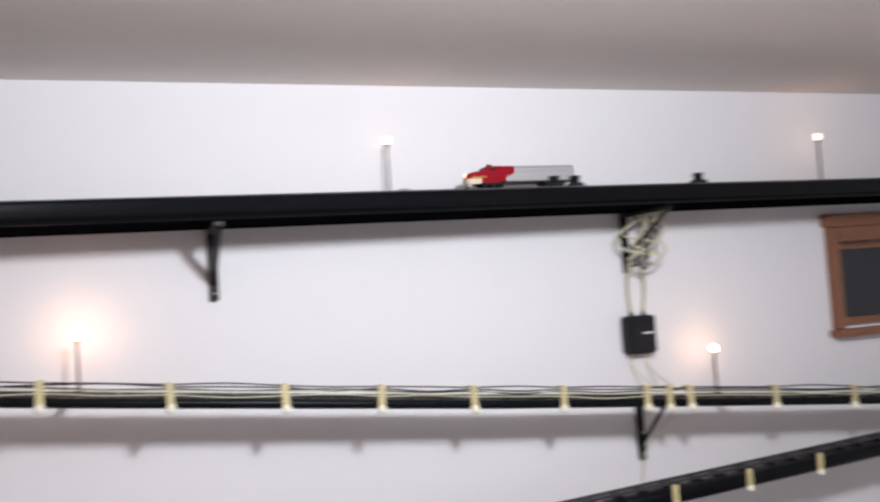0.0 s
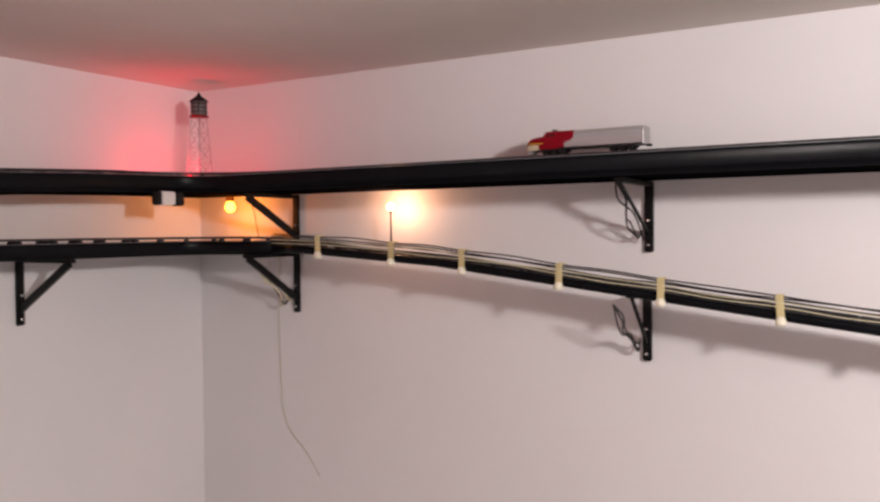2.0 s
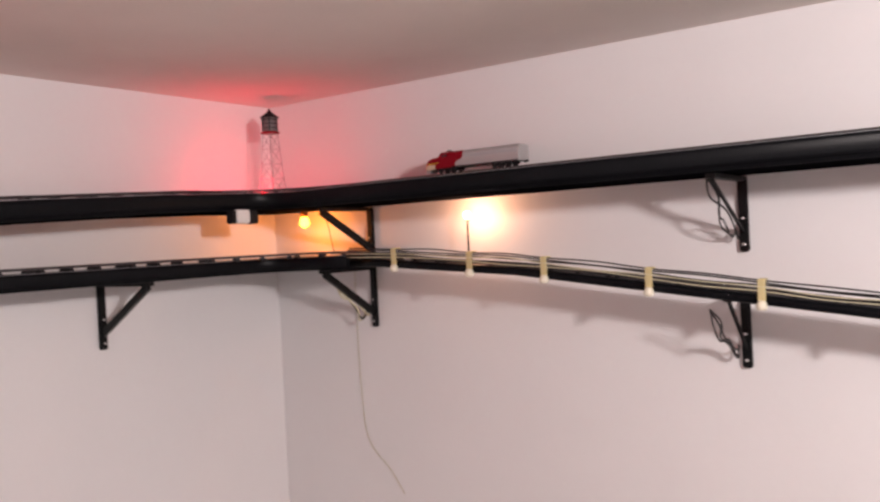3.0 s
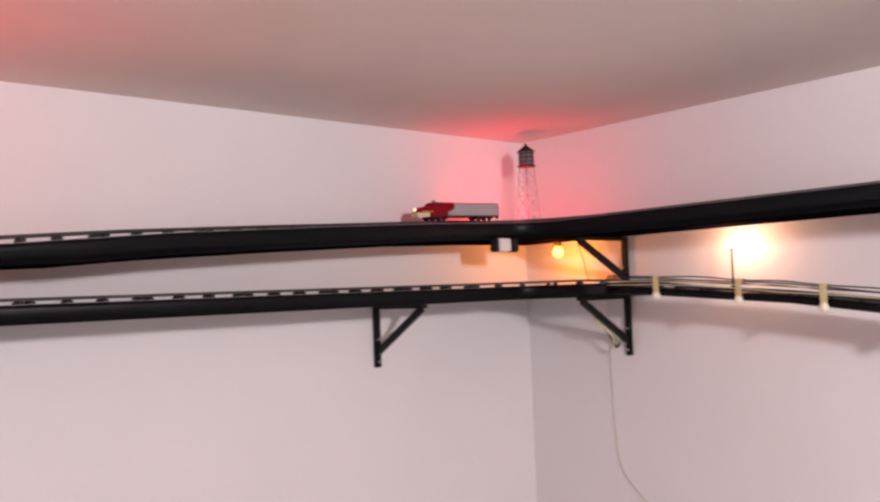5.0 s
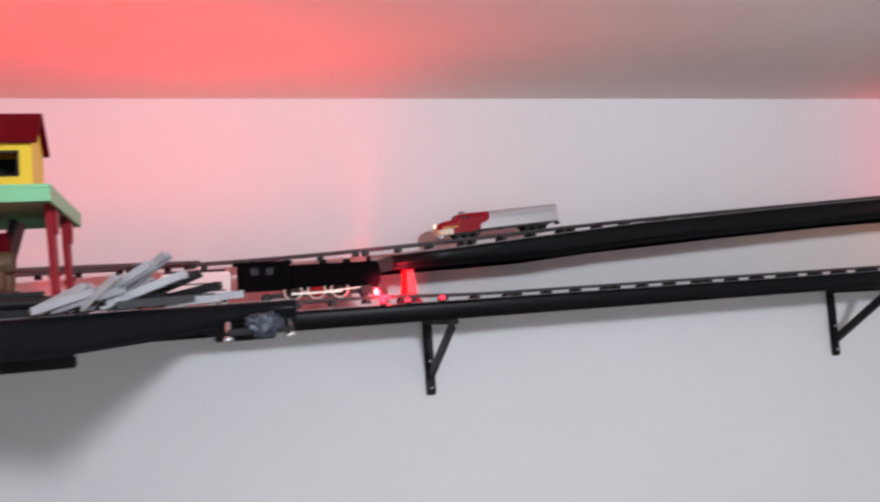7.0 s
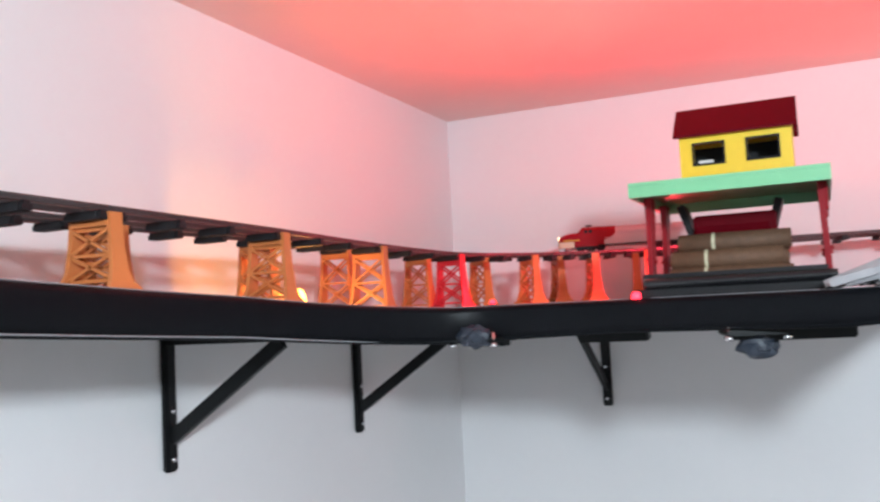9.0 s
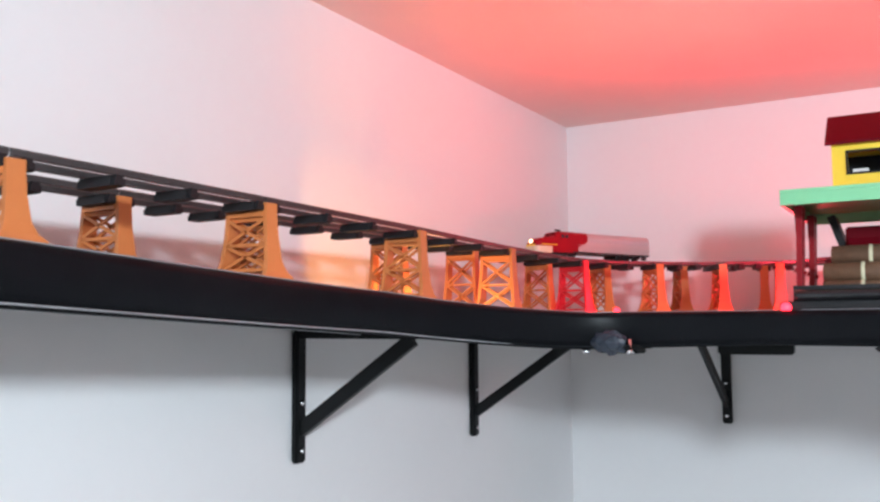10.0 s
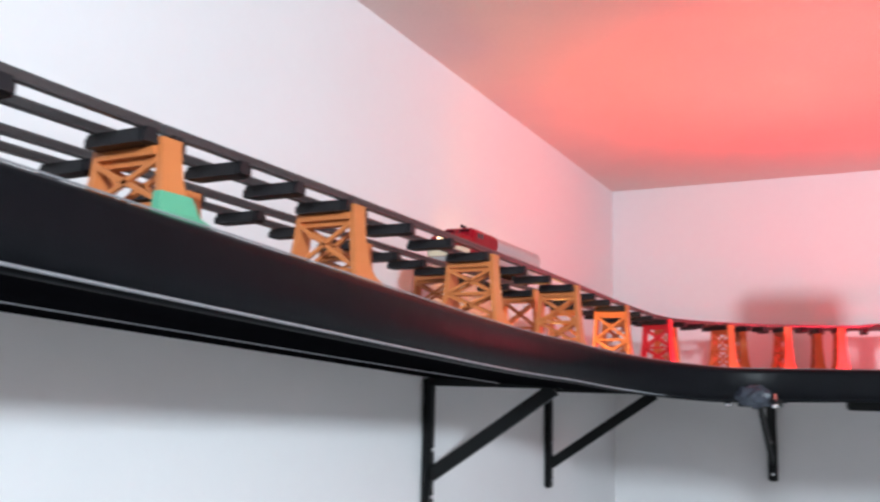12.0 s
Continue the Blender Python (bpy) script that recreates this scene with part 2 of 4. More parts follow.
def window():
    a, b, c, d = WIN
    w = tagged(new("window_1"), "small dark window in a stained wooden frame", "window", kind="structure")
    bm = bmesh.new()
    t = 0.045
    box(bm, a - t, a, YA - 0.018, YA - 0.0005, c - 0.005, d + t, bevel=0.003)
    box(bm, b, b + t, YA - 0.018, YA - 0.0005, c - 0.005, d + t, bevel=0.003)
    box(bm, a, b, YA - 0.020, YA - 0.0005, d, d + t, bevel=0.003)
    box(bm, a - 0.058, b + 0.058, YA - 0.030, YA - 0.0005, d + t + 0.0005, d + t + 0.040, bevel=0.004)
    part("window_casing", bm, WOOD, w)
    bm = bmesh.new()
    box(bm, a - 0.055, b + 0.055, YA - 0.045, YA + 0.02, c - 0.030, c - 0.006, bevel=0.005)
    part("window_sill", bm, WOOD, w)
    bm = bmesh.new()
    for x in (a + 0.002, (a + b) / 2 - 0.012, b - 0.026):
        box(bm, x, x + 0.024, YA + 0.03, YA + 0.06, c + 0.02, d - 0.02)
    box(bm, a + 0.002, b - 0.002, YA + 0.03, YA + 0.06, d - 0.024, d - 0.002)
    box(bm, a + 0.002, b - 0.002, YA + 0.03, YA + 0.06, c + 0.002, c + 0.024)
    part("window_frame", bm, WOOD, w)
    for x0, x1 in ((a + 0.026, (a + b) / 2 - 0.012), ((a + b) / 2 + 0.012, b - 0.026)):
        bm = bmesh.new()
        box(bm, x0, x1, YA + 0.040, YA + 0.046, c + 0.024, d - 0.024)
        part("pane", bm, GLASS, w)


window()

# ---- shelves ----


def shelf(name, fronts, backs, ztop, thick, label, lip=0.010, step=0.010, strips=(), rise=0.0):
    """A board with a front lip, between a front and a back line of plan points; ztop(x, y) is its top, thick(x, y) its depth."""
    bm = bmesh.new()
    rings = []
    for (fx, fy), (bx, by) in zip(fronts, backs):
        d = (Vector((fx, fy)) - Vector((bx, by))).normalized()
        z, zb = ztop(fx, fy), ztop(bx, by)

        def at(inset, dz):
            return (fx - d.x * inset, fy - d.y * inset, z + dz)
        t = thick(fx, fy)
        rings.append([(bx, by, zb), at(0.006, 0), at(0.001, -0.003), at(0, -0.008), at(0, -t + lip + 0.006), at(0.003, -t + lip),
                      at(step, -t + lip - 0.001), at(step, -t + 0.004), at(step + 0.004, -t), (bx, by, zb - t + rise)])
    loft(bm, rings)
    for f in bm.faces:
        f.smooth = len(f.verts) == 4
    for k, e in enumerate(bm.edges):
        if len(e.link_faces) == 2 and e.calc_face_angle(0) > 0.5:
            e.smooth = False
    top = thing(name, label, "shelf")
    # the underside's darkness is put into the material: a darker copy without reflections
    for f in bm.faces:
        f.normal_update()
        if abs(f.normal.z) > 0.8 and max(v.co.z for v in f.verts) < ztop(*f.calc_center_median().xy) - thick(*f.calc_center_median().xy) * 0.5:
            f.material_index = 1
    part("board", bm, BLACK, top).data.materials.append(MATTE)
    # thin pale strips: (share of the depth from the front, drop below the top, half width, which plan points)
    for f, dz, r, k0, k1 in strips:
        pts = []
        for (fx, fy), (bx, by) in list(zip(fronts, backs))[k0:k1]:
            x, y = fx + (bx - fx) * f, fy + (by - fy) * f
            pts.append((x, y, ztop(fx, fy) + (ztop(bx, by) - ztop(fx, fy)) * f + dz))
        bm = bmesh.new()
        tube(bm, pts, r, 5)
        part("edge_strip", bm, STRIP, top, "thin pale edge strip")
    return top


def slope_a(x):
    return lerp_table([(-3.0, 1.902), (-1.95, 1.902), (-1.75, 1.897), (-1.33, 1.868), (-0.49, 1.766), (0.1, 1.697), (0.97, 1.600), (1.9, 1.508), (3.3, 1.37)], x)


def top_b(y):
    return lerp_table([(-0.1, 1.998), (0.1, 2.011), (0.54, 2.046), (0.96, 2.068), (1.45, 2.090), (2.0, 2.092)], y)


def top_c(x):
    return 1.904 if x < -1.5 else 1.904 + 0.0605 * (x + 1.5)


def deck_c(x, y):
    """The corner shelf's top: it rises along the south wall and is level along the west."""
    f = max(0.0, min(1.0, (y + 1.16) / 0.14))
    return top_c(x) * (1 - f) + 1.905 * f


UF, UB = 1.664, -2.124
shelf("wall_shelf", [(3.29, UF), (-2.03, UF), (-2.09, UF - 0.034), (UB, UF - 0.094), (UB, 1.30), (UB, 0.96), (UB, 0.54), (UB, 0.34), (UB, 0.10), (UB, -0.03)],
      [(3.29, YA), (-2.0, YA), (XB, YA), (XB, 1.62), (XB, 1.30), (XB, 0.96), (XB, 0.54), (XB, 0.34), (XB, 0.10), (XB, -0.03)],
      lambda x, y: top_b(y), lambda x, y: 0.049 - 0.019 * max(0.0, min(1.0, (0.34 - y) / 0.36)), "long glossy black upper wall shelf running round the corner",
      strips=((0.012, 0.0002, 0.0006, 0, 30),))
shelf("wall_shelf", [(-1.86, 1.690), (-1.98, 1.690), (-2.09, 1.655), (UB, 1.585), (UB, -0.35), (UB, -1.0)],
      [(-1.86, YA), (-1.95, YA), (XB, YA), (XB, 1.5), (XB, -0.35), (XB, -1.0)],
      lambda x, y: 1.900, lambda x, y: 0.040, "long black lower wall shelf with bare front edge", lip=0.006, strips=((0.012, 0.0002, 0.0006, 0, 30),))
xs = [3.29, 1.9, 0.97, 0.1, -0.49, -1.33, -1.75, -1.858]
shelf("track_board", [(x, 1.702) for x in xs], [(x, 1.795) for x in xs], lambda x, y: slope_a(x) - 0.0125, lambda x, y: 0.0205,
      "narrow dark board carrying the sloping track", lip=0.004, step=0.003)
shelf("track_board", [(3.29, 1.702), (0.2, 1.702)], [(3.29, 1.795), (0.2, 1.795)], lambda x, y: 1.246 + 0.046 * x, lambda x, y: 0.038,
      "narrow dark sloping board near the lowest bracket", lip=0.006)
FRONT_C = [(0.9, -1.18), (-0.6, -1.18), (-0.9, -1.18), (-1.05, -1.168), (-1.18, -1.135), (-1.29, -1.075), (-1.355, -1.0), (-1.365, -0.90), (-1.350, -0.78), (-1.32, -0.65), (-1.285, -0.50), (-1.235, -0.335)]
BACK_C = [(0.9, YC), (-0.6, YC), (-0.9, YC), (-1.2, YC), (-1.5, YC), (-2.0, YC), (XB, YC), (XB, -1.15), (XB, -0.85), (XB, -0.65), (XB, -0.5), (XB, -0.36)]
FRONT_C = [tuple(p.xy) for p in smooth_line([(x, y, 0) for x, y in FRONT_C], 5)]
BACK_C = [(max(p.x, XB), max(p.y, YC)) for p in smooth_line([(x, y, 0) for x, y in BACK_C], 5)]
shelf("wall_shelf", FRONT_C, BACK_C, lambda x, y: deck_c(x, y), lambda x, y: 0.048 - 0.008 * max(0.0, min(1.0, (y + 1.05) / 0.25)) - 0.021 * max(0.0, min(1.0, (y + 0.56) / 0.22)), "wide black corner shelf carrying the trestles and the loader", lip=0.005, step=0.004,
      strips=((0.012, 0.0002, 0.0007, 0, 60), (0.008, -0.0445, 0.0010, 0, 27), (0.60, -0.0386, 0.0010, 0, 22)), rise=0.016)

# ---- shelf brackets ----


def bracket(at, turn, drop, arm=0.235, h=0.022, label="black steel shelf bracket with a diagonal brace", tail=0.045, strap=0.9):
    """Arm along local -y from the wall, its top at z 0."""
    b = thing("shelf_bracket", label, "bracket", "shelf brackets", pose(*at, 0, 0, turn))
    bm = bmesh.new()
    box(bm, -h / 2, h / 2, -0.014, -0.001, -drop, 0, bevel=0.003)
    part("upright", bm, METAL, b)
    bm = bmesh.new()
    box(bm, -h / 2, h / 2, -arm, -0.014, -0.012, -0.001, bevel=0.002)
    part("arm", bm, METAL, b)
    bm = bmesh.new()
    bar(bm, (0, -0.012, -drop + tail), (0, -arm + 0.012, -0.012), h * strap, 0.010 if strap > 0.5 else 0.006, up=(1, 0, 0))
    part("brace", bm, METAL, b)
    for z in (-drop + 0.018, -drop * 0.55):
        bm = bmesh.new()
        lathe(bm, [(0.0045, 0), (0.004, 0.002), (0.001, 0.003)], 10, pose(0, -0.014, z, 90, 0, 0))
        part("screw", bm, STEEL, b)
    return b


for x, bottom in ((-1.957, 1.87), (-0.84, 1.868), (0.335, 1.871), (1.468, 1.871)):
    bracket((x, YA, 2.041), 0, 2.041 - bottom, strap=0.9 if x in (-1.957, 0.335) else 0.3)
bracket((-1.957, YA, 1.862), 0, 1.862 - 1.675)
for x, bottom in ((-0.845, 1.601), (1.471, 1.348)):
    bracket((x, YA, slope_a(x) - 0.033), 0, slope_a(x) - 0.033 - bottom, arm=0.14, strap=0.4)
for y, bottom in ((1.264, 1.677), (0.10, 1.681)):
    bracket((XB, y, 1.861), 90, 1.861 - bottom)
bracket((XB, -1.077, 1.861), 90, 1.861 - 1.653, arm=0.26)
for x, bottom, arm in ((-1.303, 1.689, 0.220), (-1.845, 1.664, 0.24)):
    bracket((x, YC, top_c(x) - 0.0330), 180, top_c(x) - 0.0330 - bottom, arm=arm, tail=0.048)

# ---- tracks ----


def arc(cx, cy, r, a0, a1, n=14):
    return [(cx + r * math.cos(radians(a0 + (a1 - a0) * k / n)), cy + r * math.sin(radians(a0 + (a1 - a0) * k / n))) for k in range(n + 1)]


class Line:
    """A track's centre line, by its length from the start; rail(x, y) is the height of the rails' top."""

    def __init__(self, plan, rail):
        self.p = [Vector((x, y, rail(x, y))) for x, y in plan]
        self.s = [0.0]
        for a, b in zip(self.p, self.p[1:]):
            self.s.append(self.s[-1] + (b - a).length)

    def at(self, s):
        s = min(max(s, 0.0), self.s[-1])
        for i in range(len(self.s) - 1):
            if s <= self.s[i + 1] + 1e-9:
                f = (s - self.s[i]) / (self.s[i + 1] - self.s[i])
                return self.p[i].lerp(self.p[i + 1], f)

    def way(self, s, e=0.02):
        return (self.at(s + e) - self.at(s - e)).normalized()

    def frame_at(self, s):
        """A pose on the line with x ahead and z up."""
        d = self.way(s)
        side = Vector((0, 0, 1)).cross(d).normalized()
        up = d.cross(side)
        m = Matrix((d, side, up)).transposed().to_4x4()
        return Matrix.Translation(self.at(s)) @ m

    def near(self, x, y):
        return min((((self.at(k * 0.005).xy - Vector((x, y))).length, k * 0.005) for k in range(int(self.s[-1] / 0.005))))[1]


def dense(pts, step=0.08):
    out = [pts[0]]
    for (ax, ay), (bx, by) in zip(pts, pts[1:]):
        n = max(1, int(math.hypot(bx - ax, by - ay) / step))
        out += [(ax + (bx - ax) * k / n, ay + (by - ay) * k / n) for k in range(1, n + 1)]
    return out


RB = [(-0.87, 2.013), (-0.38, 2.018), (-0.18, 2.024), (0.11, 2.037), (0.47, 2.061), (0.8, 2.077), (1.085, 2.0892), (1.46, 2.1057), (1.9, 2.1075)]
RC = [(-1.8, 2.009), (-1.5, 2.011), (-1.25, 2.017), (-1.0, 2.0205), (-0.68, 2.0240), (-0.4, 2.0255), (0.9, 2.047)]


RM = [(-2.24, 2.013), (-2.0, 2.018), (-1.7, 2.0195), (-1.38, 2.0235), (-1.0, 2.0235), (-0.7, 2.026), (-0.4, 2.030), (0.9, 2.050)]


def rail_front(x, y):
    return lerp_table(RC, x) if y < -0.87 else lerp_table(RB, y)


def rail_main(x, y):
    return lerp_table(RM, x) if y < -0.87 else lerp_table(RB, y)


XR, YR, RR = -2.24, -1.33, 0.46
MAIN = Line(dense([(3.2, 1.80), (-1.92, 1.80)] + arc(-1.92, 1.46, 0.34, 90, 180)[1:] + [(-2.26, 0.05), (-2.285, -0.25), (-2.285, -0.50), (XR, YR + RR)]
                  + arc(XR + RR, YR + RR, RR, 180, 270)[1:] + [(0.8, YR)]), rail_main)
XF, YF, RF = -2.12, -1.229, 0.40
FRONT = Line(dense([(-2.225, -0.42), (-2.15, -0.66), (XF, YF + RF)] + arc(XF + RF, YF + RF, RF, 180, 270)[1:] + [(0.8, YF)]), rail_front)
LOWER = Line(dense([(3.1, 1.748), (-1.75, 1.748)] + arc(-1.75, 1.318, 0.43, 90, 180)[1:] + [(-2.175, -0.72)]),
             lambda x, y: (slope_a(x) - 0.004 + max(0.0, min(1.0, (-1.6 - x) / 0.3)) * 0.0157) if y > 1.3 else 1.9135 + 0.008 * max(0.0, min(1.0, (0.15 - y) / 0.2)))

tie_mesh = bmesh.new()
box(tie_mesh, -0.0068, 0.0068, -0.0205, 0.0205, -0.0156, -0.0085)
box(tie_mesh, -0.0036, 0.0036, -0.0235, 0.0235, -0.0146, -0.0063)
for end in (-1, 1):
    box(tie_mesh, -0.0052, 0.0052, end * 0.0206, end * 0.0240, -0.0150, -0.0095)
TIE_MESH = mesh_of(tie_mesh, "tie", TIE)


def track(line, s0, s1, joints=(), section=0.245, label="two-rail metal toy train track section"):
    """Sections from s0 to s1, meeting at the joints and else about one section long."""
    ends = [s0]
    for j in sorted([j for j in joints if s0 + 0.05 < j < s1 - 0.05] + [s1]):
        n = max(1, round((j - ends[-1]) / section))
        ends += [ends[-1] + (j - ends[-1]) * k / n for k in range(1, n)] + [j]
    for a, b in zip(ends, ends[1:]):
        a, b = a + 0.001, b - 0.001
        m0 = line.frame_at((a + b) / 2)
        inv = m0.inverted()
        sec = thing("track_section", label, "track", "track sections", m0)
        for off in (-0.018, 0.018):
            bm = bmesh.new()
            rings = []
            for j in range(5):
                m = inv @ line.frame_at(a + (b - a) * j / 4)
                rings.append([m @ Vector((0, off + y, z)) for y, z in ((-0.0021, -0.0066), (-0.0010, -0.0050), (-0.0017, -0.0015), (-0.0009, 0), (0.0009, 0), (0.0017, -0.0015), (0.0010, -0.0050), (0.0021, -0.0066))])
            loft(bm, rings)
            part("rail", bm, RAIL, sec)
        for f in (0.04, 0.36, 0.66, 0.96):
            t = part("tie", TIE_MESH, None, sec)
            t.matrix_basis = inv @ line.frame_at(a + (b - a) * f)


LOWEST = Line(dense([(3.1, 1.748), (0.25, 1.748)]), lambda x, y: 1.246 + 0.046 * x + 0.0158)
# plan points of the trestle bents, which stand under the joints
FRONT_BENTS = [(-0.20, YF), (-0.484, YF), (-0.687, YF), (-0.957, YF), (-1.243, YF), (-1.505, YF), (-1.80, YF), (-1.99, -1.131), (-2.076, -1.017), (-2.113, -0.908), (-2.12, -0.77)]
MAIN_BENTS = [(-0.36, YR), (-0.61, YR), (-0.86, YR), (-1.066, YR), (-1.35, YR), (-1.57, YR), (-1.867, -1.32), (-2.03, -1.25), (-2.167, -1.119), (-2.231, -0.961), (-2.247, -0.811)]
track(MAIN, 0.25, MAIN.s[-1], [MAIN.near(x, y) for x, y in MAIN_BENTS])
track(FRONT, 0.0, FRONT.s[-1], [FRONT.near(x, y) for x, y in FRONT_BENTS])
track(LOWER, 0.1, LOWER.s[-1])
track(LOWEST, 0.0, LOWEST.s[-1])

# ---- trestle bents ----
BENTS = {}


def bent_meshes(h):
    """Meshes of a bent whose top is at z 0: x along the track, y across."""
    key = round(h, 3)
    if key in BENTS:
        return BENTS[key]
    h = key
    made = []
    for s in (-1, 1):
        bm = bmesh.new()
        rows = []
        for f, half, y in ((-0.12, 0.0075, 0.0265), (0, 0.0075, 0.0265), (0.35, 0.0082, 0.0280), (0.72, 0.0105, 0.0310), (0.88, 0.0145, 0.0340), (0.96, 0.020, 0.0370), (1.0, 0.021, 0.0380)):
            z = -h * f
            rows.append([(-half, s * (y - 0.004), z), (half, s * (y - 0.004), z), (half, s * (y + 0.001), z), (-half, s * (y + 0.001), z)])
        loft(bm, rows)
        made.append(("leg", mesh_of(bm, "leg", ORANGE)))
    bm = bmesh.new()
    box(bm, -0.0090, 0.0090, -0.0228, 0.0228, -0.005, 0)
    box(bm, -0.004, 0.004, -0.0240, 0.0240, -0.009, -0.005)
    made.append(("cap", mesh_of(bm, "cap", ORANGE)))
    for x in (-0.007, 0.007):
        bm = bmesh.new()
        levels = 2 if h > 0.06 else 1
        for k in range(levels):
            z0, z1 = -0.008 - (h - 0.018) * k / levels, -0.008 - (h - 0.018) * (k + 1) / levels
            y0, y1 = 0.0240 + 0.008 * k / levels, 0.0240 + 0.008 * (k + 1) / levels
            bar(bm, (x, -y0, z0), (x, y1, z1), 0.003, 0.003)
            bar(bm, (x, y0, z0), (x, -y1, z1), 0.003, 0.003)
            bar(bm, (x, -y1, z1), (x, y1, z1), 0.003, 0.003)
        made.append(("lattice", mesh_of(bm, "lattice", ORANGE)))
    BENTS[key] = made
    return made


def bent(line, s, base, label="orange plastic trestle bent with cross-braced lattice", foot=False, red=False):
    m = line.frame_at(s)
    p = m.translation
    d = line.way(s)
    top = p.z - 0.0157
    h = top - base
    if h < 0.02:
        return
    m2 = pose(p.x, p.y, top, 0, 0, math.degrees(math.atan2(d.y, d.x)))
    b = thing("trestle_bent", label, "trestle", "trestle bents", m2)
    for name, me in bent_meshes(h):
        part(name, in_red(me) if red else me, None, b)
    if foot:
        bm = bmesh.new()
        rows = []
        for f, half, y in ((0.62, 0.0120, 0.0335), (0.88, 0.0160, 0.0365), (0.96, 0.0215, 0.0395), (1.0, 0.0225, 0.0405)):
            rows.append([(-half, -y + 0.006, -h * f), (half, -y + 0.006, -h * f), (half, -y, -h * f), (-half, -y, -h * f)])
        loft(bm, [[(x, -y, z) for x, y, z in r] for r in rows])
        part("foot_cover", bm, GREENP, b, "green painted leg foot")


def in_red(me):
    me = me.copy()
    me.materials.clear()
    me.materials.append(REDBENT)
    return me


def bents():
    for line, plan in ((FRONT, FRONT_BENTS), (MAIN, MAIN_BENTS)):
        for x, y in plan:
            green = line is FRONT and x == -0.484
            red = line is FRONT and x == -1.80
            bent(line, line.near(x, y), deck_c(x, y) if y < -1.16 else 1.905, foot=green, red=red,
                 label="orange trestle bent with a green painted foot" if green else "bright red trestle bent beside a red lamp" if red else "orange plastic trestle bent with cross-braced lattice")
    # the short bent that carries the end of the upper shelf; the lamp's red light is put into its colour
    b = thing("trestle_bent", "trestle bent under the upper shelf end, coloured with red lamp light", "trestle", "trestle bents", pose(-2.20, 0.017, 1.9735, 0, 0, 90))
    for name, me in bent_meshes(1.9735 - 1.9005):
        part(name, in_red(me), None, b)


bents()

# ---- locomotive on the main track ----


def hull(x, half, top, bottom, r):
    """A closed section of a body across x, rounded at the roof."""
    pts = [(half, bottom), (half, top - r)]
    pts += [(half - r + r * math.cos(radians(a)), top - r + r * math.sin(radians(a))) for a in (25, 50, 75)]
    return [(x, y, z) for y, z in pts] + [(x, -y, z) for y, z in reversed(pts)]


